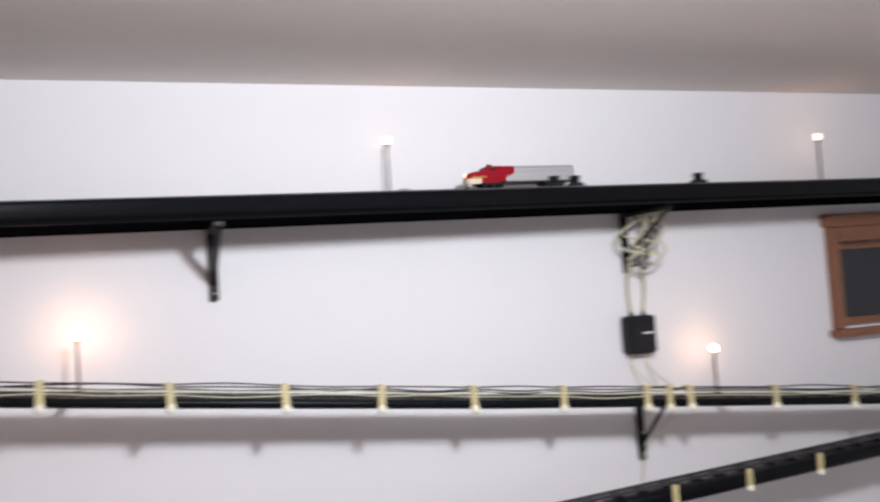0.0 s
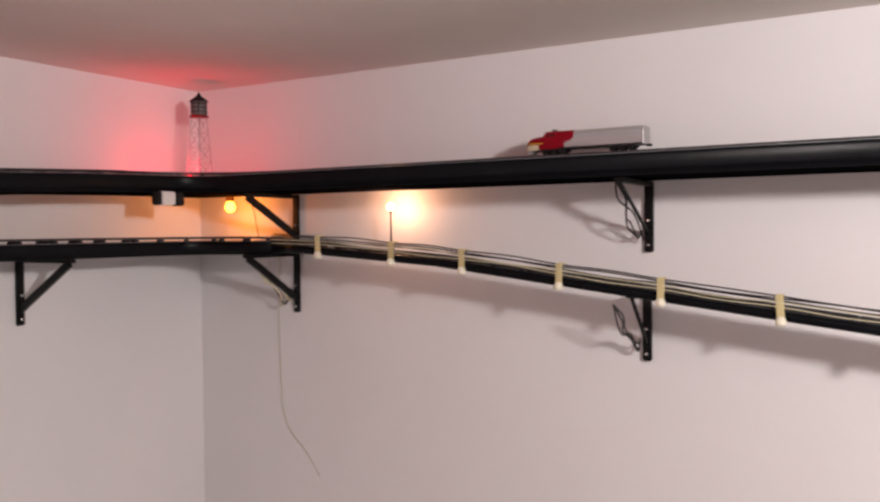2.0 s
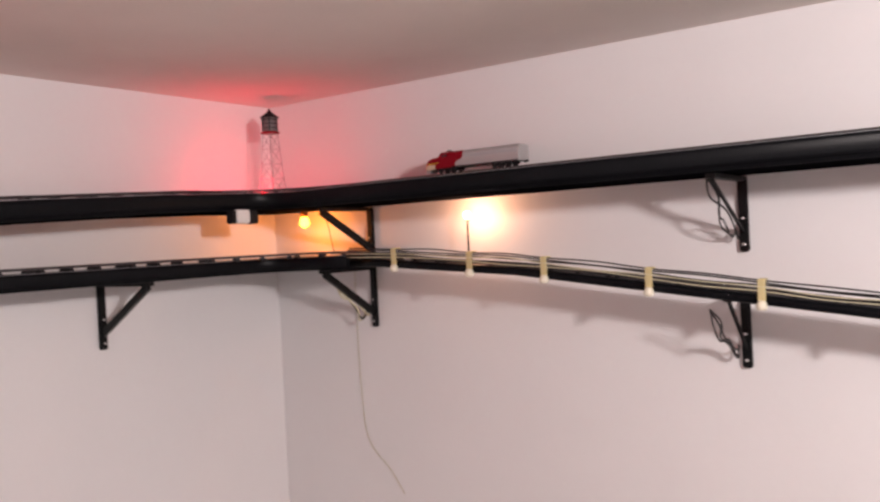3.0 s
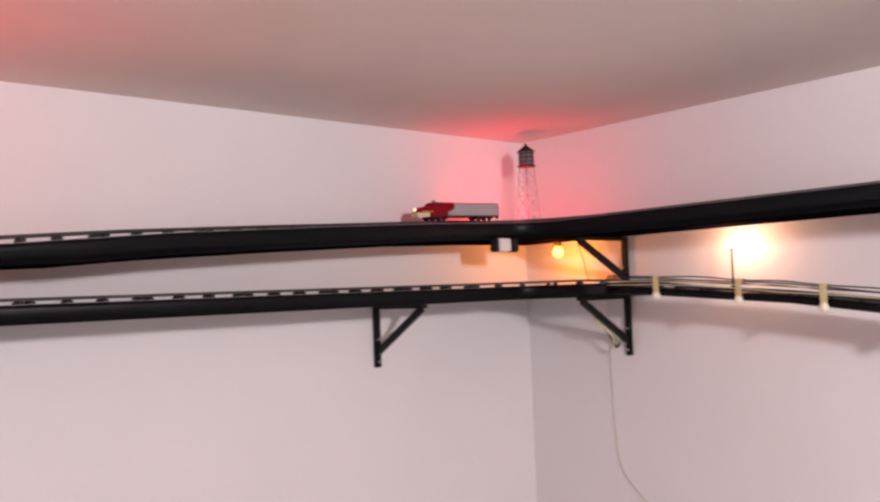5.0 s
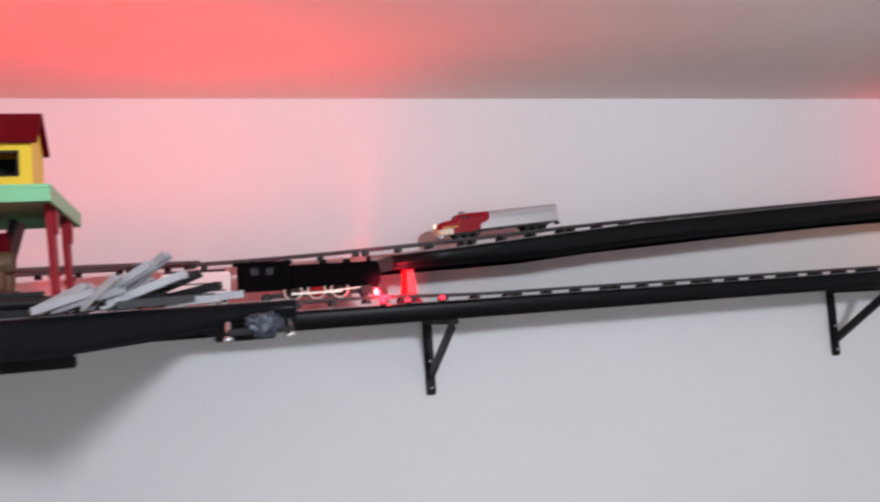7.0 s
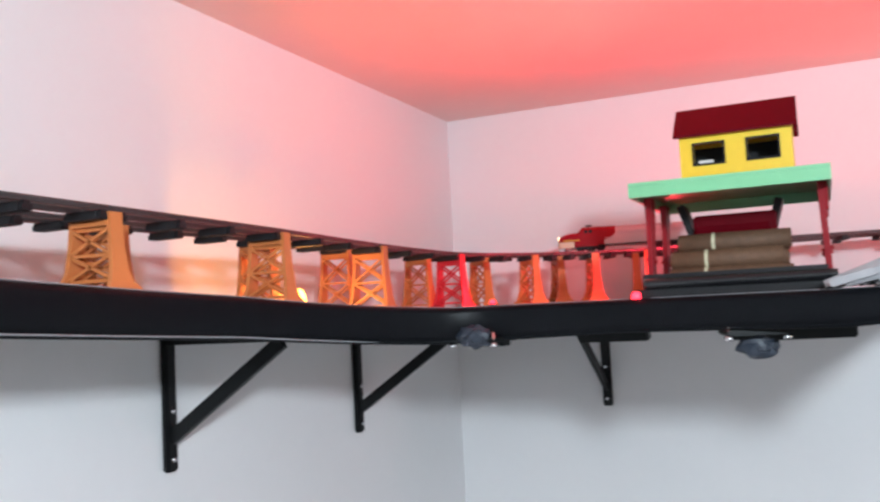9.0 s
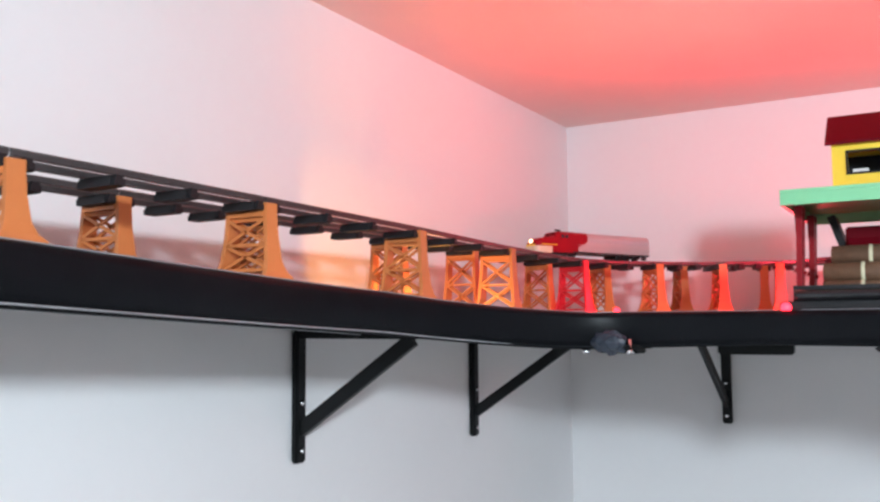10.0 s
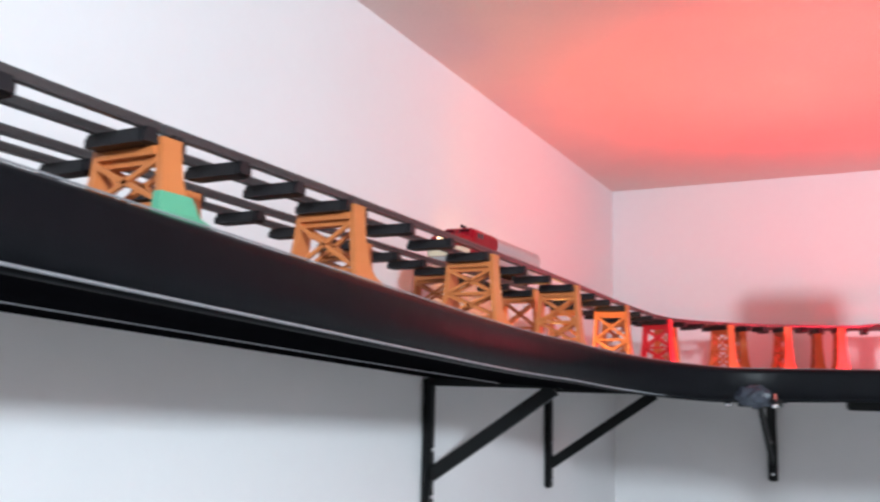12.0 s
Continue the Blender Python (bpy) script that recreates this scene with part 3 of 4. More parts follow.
def diesel():
    d = thing("toy_diesel_locomotive", "silver and red toy diesel locomotive running on the track", "locomotive")
    bm = bmesh.new()
    loft(bm, [hull(-0.1485, 0.0240, 0.0535, 0.013, 0.010), hull(-0.1465, 0.0250, 0.0545, 0.012, 0.011), hull(0.046, 0.0250, 0.0545, 0.012, 0.011)])
    body = part("body", bm, SILVER, d, "silver ribbed body")
    for z in (0.019, 0.0235, 0.028):
        for s in (-1, 1):
            bm = bmesh.new()
            box(bm, -0.145, 0.044, s * 0.0248, s * 0.0256, z, z + 0.0012)
            part("rib", bm, SILVER, body)
    for s in (-1, 1):
        bm = bmesh.new()
        box(bm, -0.143, 0.018, s * 0.0246, s * 0.0253, 0.0350, 0.0430)
        part("grille", bm, GREY, body, "grey grille band")
        bm = bmesh.new()
        box(bm, -0.145, 0.06, s * 0.0247, s * 0.0255, 0.0122, 0.0150)
        part("skirt", bm, DARK, body)
    for x in (-0.11, -0.075, -0.04):
        bm = bmesh.new()
        lathe(bm, [(0.008, 0), (0.008, 0.0008), (0.006, 0.0012)], 14, pose(x, 0, 0.0542))
        part("roof_fan", bm, DARK, body)
    bm = bmesh.new()
    loft(bm, [hull(0.046, 0.0252, 0.0547, 0.012, 0.011), hull(0.060, 0.0252, 0.0555, 0.012, 0.011), hull(0.094, 0.0252, 0.0550, 0.012, 0.010),
              hull(0.1035, 0.0247, 0.0440, 0.012, 0.009), hull(0.122, 0.0235, 0.0425, 0.012, 0.009), hull(0.137, 0.0215, 0.0395, 0.011, 0.010), hull(0.1445, 0.0180, 0.0350, 0.010, 0.010), hull(0.1475, 0.0140, 0.0300, 0.011, 0.008)])
    cab = part("cab", bm, LOCORED, d, "red cab and nose")
    for s in (-1, 1):
        bm = bmesh.new()
        for x0, x1 in ((0.072, 0.079), (0.082, 0.089)):
            box(bm, x0, x1, s * 0.0249, s * 0.0256, 0.0415, 0.0480)
        part("side_window", bm, GLASS, cab)
        bm = bmesh.new()
        box(bm, 0.100, 0.136, s * 0.0210, s * 0.0250, 0.0258, 0.0274)
        part("stripe", bm, YELLOW, cab, "yellow stripe")
        bm = bmesh.new()
        bar(bm, (0.0955, s * 0.003, 0.0525), (0.1025, s * 0.003, 0.0455), 0.001, 0.001)
        bar(bm, (0.0990, s * 0.0110, 0.0496), (0.0993, s * 0.0110, 0.0492), 0.013, 0.0060)
        part("windscreen", bm, GLASS, cab)
    bm = bmesh.new()
    loft(bm, [hull(x, 0.0254, 0.0549, b, 0.011) for x, b in ((0.0215, 0.0390), (0.024, 0.0350), (0.030, 0.0310), (0.038, 0.0270), (0.0462, 0.0240))])
    part("curved_flash", bm, LOCORED, body, "red curved flash")
    bm = bmesh.new()
    box(bm, 0.1440, 0.1482, -0.014, 0.014, 0.0235, 0.0270)
    part("nose_panel", bm, YELLOW, cab, "yellow nose band")
    bm = bmesh.new()
    loft(bm, [[(x, y, z) for y, z in ((w, 0.0105), (w, 0.0235), (-w, 0.0235), (-w, 0.0105))] for x, w in ((0.112, 0.0250), (0.128, 0.0240), (0.140, 0.0218), (0.1455, 0.0190), (0.1484, 0.0150))])
    part("lower_nose", bm, CREAM, cab, "pale cream lower nose")
    bm = bmesh.new()
    lathe(bm, [(0.0045, 0), (0.0042, 0.003), (0.002, 0.004)], 12, pose(0.1455, 0, 0.0330, 0, 90, 0))
    part("headlight", bm, HEADLIGHT, cab)
    bm = bmesh.new()
    bar(bm, (0.080, 0, 0.0548), (0.080, 0, 0.0590), 0.002, 0.002)
    bar(bm, (0.073, 0, 0.0590), (0.087, 0, 0.0595), 0.003, 0.003)
    part("horn", bm, DARK, cab)
    bm = bmesh.new()
    box(bm, 0.132, 0.1480, -0.019, 0.019, 0.004, 0.0120, bevel=0.003)
    part("pilot", bm, SILVER, d)
    for x in (-0.092, 0.078):
        bm = bmesh.new()
        for s in (-1, 1):
            box(bm, x - 0.032, x + 0.032, s * 0.0195, s * 0.0225, 0.007, 0.0130, bevel=0.001)
            for k in (-0.022, 0, 0.022):
                box(bm, x + k - 0.004, x + k + 0.004, s * 0.0225, s * 0.0238, 0.005, 0.0120)
        box(bm, x - 0.030, x + 0.030, -0.0195, 0.0195, 0.009, 0.0125)
        truck = part("truck", bm, DARK, d)
        for k in (-0.022, 0, 0.022):
            for s in (-1, 1):
                bm = bmesh.new()
                lathe(bm, [(0.0075, 0), (0.0075, 0.002), (0.0066, 0.0022), (0.0062, 0.005)], 16, pose(x + k, s * 0.0125, 0.0066, s * -90, 0, 0))
                part("wheel", bm, DARK, truck)
    bm = bmesh.new()
    bar(bm, (-0.1485, 0, 0.010), (-0.160, 0, 0.010), 0.005, 0.006)
    part("coupler", bm, DARK, d)
    return d


DIESEL = diesel()


# ---- steam locomotive and tender on the lower track ----
def steam():
    d = thing("toy_steam_locomotive", "black toy steam locomotive with bright-rimmed driving wheels", "locomotive")
    bm = bmesh.new()
    lathe(bm, [(0.027, -0.045), (0.0275, -0.04), (0.0275, 0.105), (0.0285, 0.106), (0.0285, 0.138), (0.022, 0.142), (0.008, 0.1435)], 24, pose(0, 0, 0.047, 0, 90, 0))
    boiler = part("boiler", bm, MATTE, d)
    for x, r, h in ((0.122, 0.006, 0.010), (0.075, 0.009, 0.008), (0.025, 0.009, 0.008)):
        bm = bmesh.new()
        lathe(bm, [(r, 0.0), (r * 0.85, h * 0.6), (r, h), (r * 0.5, h + 0.001)], 14, pose(x, 0, 0.0735))
        part("dome", bm, METAL, boiler)
    bm = bmesh.new()
    box(bm, -0.150, -0.045, -0.024, 0.024, 0.024, 0.078, bevel=0.002)
    box(bm, -0.158, -0.040, -0.027, 0.027, 0.0782, 0.083, bevel=0.001)
    cab = part("cab", bm, MATTE, d)
    for s in (-1, 1):
        for x in (-0.125, -0.095):
            bm = bmesh.new()
            box(bm, x, x + 0.015, s * 0.0238, s * 0.0246, 0.056, 0.070)
            part("side_window", bm, GLASS, cab)
    bm = bmesh.new()
    box(bm, -0.15, 0.14, -0.0245, 0.0245, 0.0350, 0.0385)
    part("running_board", bm, MATTE, d)
    bm = bmesh.new()
    box(bm, -0.09, 0.13, -0.010, 0.010, 0.008, 0.017)
    part("frame", bm, DARK, d)
    bm = bmesh.new()
    rows = [[(0.135, -0.018, 0.003), (0.135, 0.018, 0.003), (0.135, 0.018, 0.016), (0.135, -0.018, 0.016)], [(0.156, -0.006, 0.003), (0.156, 0.006, 0.003), (0.146, 0.010, 0.015), (0.146, -0.010, 0.015)]]
    loft(bm, rows)
    part("pilot", bm, DARK, d)
    for x in (-0.042, 0.006, 0.054):
        for s in (-1, 1):
            bm = bmesh.new()
            lathe(bm, [(0.0205, 0), (0.0205, 0.002), (0.0196, 0.0022), (0.0192, 0.0055), (0.0158, 0.0056), (0.0156, 0.0035)], 24, pose(x, s * 0.0125, 0.0197, s * -90, 0, 0))
            w = part("driving_wheel", bm, RIM, d, "bright-rimmed driving wheel")
            bm = bmesh.new()
            lathe(bm, [(0.0157, 0.0), (0.0157, 0.0045), (0.004, 0.0050), (0.003, 0.0065)], 20, pose(x, s * 0.0125, 0.0197, s * -90, 0, 0))
            part("wheel_centre", bm, REDLEG if x == 0.006 else DARK, w)
    for s in (-1, 1):
        bm = bmesh.new()
        bar(bm, (-0.046, s * 0.0205, 0.0140), (0.058, s * 0.0205, 0.0140), 0.002, 0.004)
        bar(bm, (0.006, s * 0.0225, 0.0140), (0.100, s * 0.0225, 0.0200), 0.002, 0.003)
        part("side_rod", bm, RIM, d)
        bm = bmesh.new()
        box(bm, 0.094, 0.122, s * 0.016, s * 0.025, 0.011, 0.023, bevel=0.002)
        part("cylinder", bm, DARK, d)
        for x, r in ((0.108, 0.0085), (0.132, 0.0085), (-0.095, 0.0095)):
            bm = bmesh.new()
            lathe(bm, [(r, 0), (r, 0.002), (r * 0.85, 0.0022), (r * 0.8, 0.004)], 16, pose(x, s * 0.0125, r - 0.0008, s * -90, 0, 0))
            part("small_wheel", bm, RIM if x > 0.12 else DARK, d)
    t = thing("toy_tender", "pale grey toy tender with dark lettering bars", "tender")
    bm = bmesh.new()
    box(bm, -0.065, 0.068, -0.024, 0.024, 0.017, 0.068, bevel=0.003)
    part("tank", bm, WHITE, t)
    bm = bmesh.new()
    box(bm, -0.060, 0.060, -0.020, 0.020, 0.067, 0.073, bevel=0.002)
    part("coal_load", bm, DARK, t)
    for s in (-1, 1):
        for z, l in ((0.044, 0.045), (0.029, 0.058)):
            bm = bmesh.new()
            box(bm, -l, l, s * 0.0239, s * 0.0247, z, z + 0.003)
            part("marking_bar", bm, DARK, t)
    for x in (-0.040, 0.042):
        bm = bmesh.new()
        for s in (-1, 1):
            box(bm, x - 0.019, x + 0.019, s * 0.018, s * 0.0205, 0.006, 0.0135)
        box(bm, x - 0.01, x + 0.01, -0.018, 0.018, 0.010, 0.0172)
        tr = part("truck", bm, DARK, t)
        for k in (-0.012, 0.012):
            for s in (-1, 1):
                bm = bmesh.new()
                lathe(bm, [(0.0085, 0), (0.0085, 0.002), (0.0075, 0.0022), (0.007, 0.004)], 16, pose(x + k, s * 0.0128, 0.0080, s * -90, 0, 0))
                part("wheel", bm, RIM, tr)

    return d, t


STEAM, TENDER = steam()


# ---- water tower ----
def water_tower(at):
    w = thing("toy_water_tower", "small dark lattice water tower with a round tank", "water tower", at=pose(*at))
    bm = bmesh.new()
    box(bm, -0.034, 0.034, -0.034, 0.034, 0, 0.006, bevel=0.002)
    part("base", bm, DARK, w)
    feet, tops = 0.028, 0.016
    for i in (-1, 1):
        for j in (-1, 1):
            bm = bmesh.new()
            bar(bm, (i * feet, j * feet, 0.005), (i * tops, j * tops, 0.190), 0.0020, 0.0020, up=(1, 0, 0))
            part("leg", bm, GREY, w)
    for k in range(4):
        m = pose(0, 0, 0, 0, 0, 90 * k)
        bm = bmesh.new()
        for a in range(4):
            z0, z1 = 0.006 + 0.046 * a, 0.006 + 0.046 * (a + 1)
            r0, r1 = feet + (tops - feet) * z0 / 0.19, feet + (tops - feet) * z1 / 0.19
            bar(bm, m @ Vector((r0, -r0, z0)), m @ Vector((r1, r1, z1)), 0.0009, 0.0009)
            bar(bm, m @ Vector((r0, r0, z0)), m @ Vector((r1, -r1, z1)), 0.0009, 0.0009)
            bar(bm, m @ Vector((r1, -r1, z1)), m @ Vector((r1, r1, z1)), 0.0012, 0.0012)
        part("cross_brace", bm, GREY, w)
    bm = bmesh.new()
    lathe(bm, [(0.0022, 0.006), (0.0022, 0.19)], 10)
    part("standpipe", bm, STEEL, w)
    bm = bmesh.new()
    lathe(bm, [(0.012, 0.190), (0.030, 0.192), (0.030, 0.196), (0.024, 0.197)], 22)
    part("balcony", bm, REDLEG, w)
    bm = bmesh.new()
    lathe(bm, [(0.023, 0.197), (0.0245, 0.20), (0.0245, 0.240), (0.023, 0.242)], 22)
    tank = part("tank", bm, TANK, w)
    for z in (0.207, 0.220, 0.233):
        bm = bmesh.new()
        lathe(bm, [(0.0247, z), (0.0254, z + 0.0005), (0.0254, z + 0.002), (0.0247, z + 0.0025)], 22)
        part("hoop", bm, DARK, tank)
    for k in range(6):
        bm = bmesh.new()
        box(bm, 0.024, 0.0256, -0.0015, 0.0015, 0.198, 0.241, pose(0, 0, 0, 0, 0, 60 * k + 15))
        part("stave", bm, DARK, tank)
    bm = bmesh.new()
    lathe(bm, [(0.029, 0.240), (0.029, 0.242), (0.006, 0.260), (0.003, 0.268)], 22)
    part("roof", bm, DARK, w)
    bm = bmesh.new()
    lathe(bm, [(0.006, 0.0), (0.006, 0.008), (0.003, 0.012)], 12, pose(0.012, -0.05, 0.0))
    part("red_lens", bm, REDGLOW, w, "glowing red lens")


water_tower((-2.215, 1.765, 2.0925))


# ---- log loader ----
def loader():
    x0, x1, y0, y1 = -1.362, -1.610, -0.790, -0.567
    zt, zs = 2.044, 1.905
    d = thing("toy_log_loader", "toy log loader with a yellow red-roofed house on a green deck", "toy building")
    bm = bmesh.new()
    box(bm, x1 - 0.01, x0 + 0.004, y0 - 0.004, y1 + 0.004, zs, zs + 0.010, bevel=0.002)
    part("base", bm, DARK, d)
    bm = bmesh.new()
    box(bm, x1, x0, y0, y1, zt - 0.004, zt)
    deck = part("deck", bm, GREEN, d, "light green deck with a rim")
    for a, b, c, e in ((x0 - 0.004, x0, y0, y1), (x1, x1 + 0.004, y0, y1), (x1 + 0.004, x0 - 0.004, y0, y0 + 0.004), (x1 + 0.004, x0 - 0.004, y1 - 0.004, y1)):
        bm = bmesh.new()
        box(bm, a, b, c, e, zt - 0.018, zt - 0.0042)
        part("rim", bm, GREEN, deck)
    for x in (x0 - 0.075, x0 - 0.188):
        for y, s in ((y0 + 0.008, 1), (y1 - 0.008, -1)):
            bm = bmesh.new()
            for dx in (-0.006, 0.006):
                bar(bm, (x + dx, y, zs + 0.01), (x + dx * 1.6, y + s * 0.004, zt - 0.012), 0.007, 0.008, up=(1, 0, 0))
            bar(bm, (x, y, zs + 0.045), (x, y + 0.0001 + s * 0.002, zs + 0.050), 0.014, 0.004, up=(1, 0, 0))
            loft(bm, [[(x - 0.012, y - 0.002, zt - 0.012), (x + 0.012, y - 0.002, zt - 0.012), (x + 0.012, y + 0.004, zt - 0.012), (x - 0.012, y + 0.004, zt - 0.012)],
                      [(x - 0.006, y - 0.002, zt - 0.045), (x + 0.006, y - 0.002, zt - 0.045), (x + 0.006, y + 0.004, zt - 0.045), (x - 0.006, y + 0.004, zt - 0.045)]])
            part("leg", bm, REDLEG, d)
    hx0, hx1, hy0, hy1, e, r = -1.512, -1.590, -0.748, -0.607, 2.119, 2.163
    hm = (hx0 + hx1) / 2
    bm = bmesh.new()
    wins = ((hy0 + 0.019, hy0 + 0.056), (hy0 + 0.087, hy0 + 0.124))
    wz0, wz1 = 2.081, 2.107
    cuts = [hy0, *wins[0], *wins[1], hy1]
    grid = [[bm.verts.new((hx0, y, z)) for z in (zt, wz0, wz1, e)] for y in cuts]
    fs = [bm.faces.new((grid[i][j], grid[i + 1][j], grid[i + 1][j + 1], grid[i][j + 1])) for i in range(5) for j in range(3) if not (i in (1, 3) and j == 1)]
    out = bmesh.ops.extrude_face_region(bm, geom=fs)
    bmesh.ops.translate(bm, vec=(-0.003, 0, 0), verts=[v for v in out["geom"] if isinstance(v, bmesh.types.BMVert)])
    house = part("front_wall", bm, YELLOW, d, "yellow cabin wall with two windows")
    bm = bmesh.new()
    box(bm, hx1, hx1 + 0.003, hy0, hy1, zt, e)
    part("back_wall", bm, YELLOW, d)
    for y in (hy0, hy1 - 0.003):
        bm = bmesh.new()
        loft(bm, [[(hx0 - 0.003, yy, zt), (hx1 + 0.003, yy, zt), (hx1 + 0.003, yy, e), (hm, yy, r - 0.006), (hx0 - 0.003, yy, e)] for yy in (y, y + 0.003)])
        part("gable_wall", bm, YELLOW, d)
    for a, b in wins:
        bm = bmesh.new()
        t = 0.0025
        box(bm, hx0 - 0.001, hx0 + 0.002, a - t, a, wz0 - t, wz1 + t)
        box(bm, hx0 - 0.001, hx0 + 0.002, b, b + t, wz0 - t, wz1 + t)
        box(bm, hx0 - 0.001, hx0 + 0.002, a, b, wz0 - t, wz0)
        box(bm, hx0 - 0.001, hx0 + 0.002, a, b, wz1, wz1 + t)
        part("window_frame", bm, DARK, house, "dark brown window frame")
        bm = bmesh.new()
        box(bm, hx1 + 0.004, hx1 + 0.006, a - 0.01, b + 0.01, wz0 - 0.01, wz1 + 0.006)
        part("inner_panel", bm, DARK, house)
    bm = bmesh.new()
    box(bm, hx0 - 0.03, hx0 - 0.012, wins[0][0] + 0.004, wins[0][0] + 0.022, wz0 - 0.002, wz0 + 0.006)
    part("desk", bm, WHITE, house)
    bm = bmesh.new()
    for sx in (-1, 1):
        ex = hm + sx * 0.047
        loft(bm, [[(ex, y, e - 0.002), (ex, y, e + 0.002), (hm, y, r + 0.001), (hm, y, r - 0.004)] for y in (hy0 - 0.007, hy1 + 0.007)])
    part("roof", bm, ROOF, d, "dark red gabled roof")
    # bin with slanting supports under the deck
    bm = bmesh.new()
    loft(bm, [[(-1.50, y + 0.014, 1.962), (-1.56, y + 0.014, 1.962), (-1.57, y + 0.014, 1.995), (-1.49, y + 0.014, 1.995)] if k == 0 else
              [(-1.50, y, 1.962), (-1.56, y, 1.962), (-1.57, y, 1.995), (-1.49, y, 1.995)] for k, y in ((0, -0.745), (1, -0.640))])
    part("bin", bm, ROOF, d, "red bin")
    for a, b in ((-0.752, -0.725), (-0.628, -0.652)):
        bm = bmesh.new()
        bar(bm, (-1.53, a, 2.026), (-1.53, b, 1.945), 0.050, 0.009, up=(0, 1, 0))
        part("support", bm, DARK, d)
    bm = bmesh.new()
    box(bm, -1.506, -1.498, -0.735, -0.632, 1.965, 2.010, bevel=0.002)
    part("bin_panel", bm, ROOF, d, "dark red bin panel")
    bm = bmesh.new()
    box(bm, -1.585, -1.475, -0.752, -0.612, 1.914, 1.934, bevel=0.003)
    part("pedestal", bm, DARK, d)
    bm = bmesh.new()
    lathe(bm, [(0.006, 0), (0.0065, 0.004), (0.0065, 0.205), (0.006, 0.21)], 16, pose(x0 + 0.003, y0 + 0.012, zs + 0.0165, -90, 0, 0))
    part("front_roller", bm, GLOSS, d, "glossy black front roller")
    bm = bmesh.new()
    box(bm, x0 - 0.012, x0 - 0.004, y0 + 0.010, y1 - 0.010, zs + 0.010, zs + 0.028)
    part("front_rail", bm, DARK, d)
    bm = bmesh.new()
    lathe(bm, [(0.005, 0), (0.006, 0.003), (0.005, 0.007), (0.002, 0.009)], 16, pose(x0 + 0.012, y0 + 0.004, zs - 0.0005))
    part("red_lens", bm, REDGLOW, d, "glowing red lens")
    # the logs lie on the rail side of the base
    for k, (x, z) in enumerate(((-1.400, 1.9275), (-1.424, 1.9275), (-1.448, 1.9275), (-1.412, 1.9485), (-1.436, 1.9485), (-1.424, 1.9690))):
        lg = thing("toy_log", "dark brown toy log stacked under the loader deck", "log", "stacked logs", pose(x, -0.752 + 0.004 * (k % 3), z - 0.0005, -90, 0, 0))
        bm = bmesh.new()
        lathe(bm, [(0.0095, 0), (0.0123, 0.001), (0.0125, 0.06), (0.0121, 0.129), (0.0095, 0.130)], 14)
        part("trunk", bm, LOG, lg)
        bm = bmesh.new()
        lathe(bm, [(0.0126, 0.040), (0.0129, 0.041), (0.0129, 0.043), (0.0126, 0.044)], 14)
        part("band", bm, WIREW, lg)


loader()

# ---- pile of girders ----
def girders():
    rng = random.Random(5)
    rows = [(-1.290, -0.515, 0.012, 58, 10, GREY), (-1.285, -0.470, 0.020, 62, 26, GREY), (-1.310, -0.530, 0.010, 40, 3, DARK), (-1.300, -0.470, 0.014, 70, 4, DARK),
            (-1.325, -0.430, 0.030, 78, 20, DARK), (-1.285, -0.425, 0.010, 100, 2, DARK), (-1.290, -0.400, 0.008, 82, 1, GREY), (-1.320, -0.510, 0.010, 35, 6, DARK),
            (-1.305, -0.455, 0.034, 55, 30, GREY), (-1.340, -0.440, 0.012, 92, 2, GREY), (-1.320, -0.395, 0.012, 85, 3, GREY),
            (-1.350, -0.545, 0.010, 30, 8, DARK), (-1.300, -0.540, 0.012, 50, 16, GREY), (-1.330, -0.480, 0.016, 62, 12, DARK), (-1.360, -0.500, 0.010, 75, 5, GREY), (-1.300, -0.500, 0.03, 66, 22, GREY),
            (-1.275, -0.500, 0.026, 48, 30, GREY), (-1.290, -0.535, 0.018, 72, 14, GREY), (-1.345, -0.465, 0.030, 58, 24, GREY), (-1.310, -0.415, 0.016, 66, 9, DARK), (-1.280, -0.445, 0.022, 76, 18, GREY), (-1.335, -0.520, 0.020, 44, 18, DARK)]
    for x, y, z, yaw, tilt, mat in rows:
        l = 0.026 + 0.022 * rng.random()
        y = y - 0.030 if y > -0.5 else y - 0.012
        lift = math.sin(radians(tilt)) * l
        g = thing("toy_girder", "grey plastic bridge girder lying loose on the shelf" if mat is not DARK else "dark plastic bridge girder lying loose on the shelf",
                  "girder", "girder pile", pose(x, y, 1.906 + 0.0045 + lift, 0, -tilt, yaw))
        bm = bmesh.new()
        for s in (-1, 1):
            box(bm, -l, l, s * 0.0045 - 0.001, s * 0.0045 + 0.001, -0.0035, 0.004)
        part("flange", bm, mat, g)
        bm = bmesh.new()
        box(bm, -l, l, -0.0035, 0.0035, -0.001, 0.001)
        part("web", bm, mat, g)
        bm = bmesh.new()
        for k in range(6):
            c = -l + (k + 0.5) * l / 3
            box(bm, c - 0.001, c + 0.001, -0.0035, 0.0035, 0.001, 0.0035)
        part("stiffener", bm, mat, g)


girders()


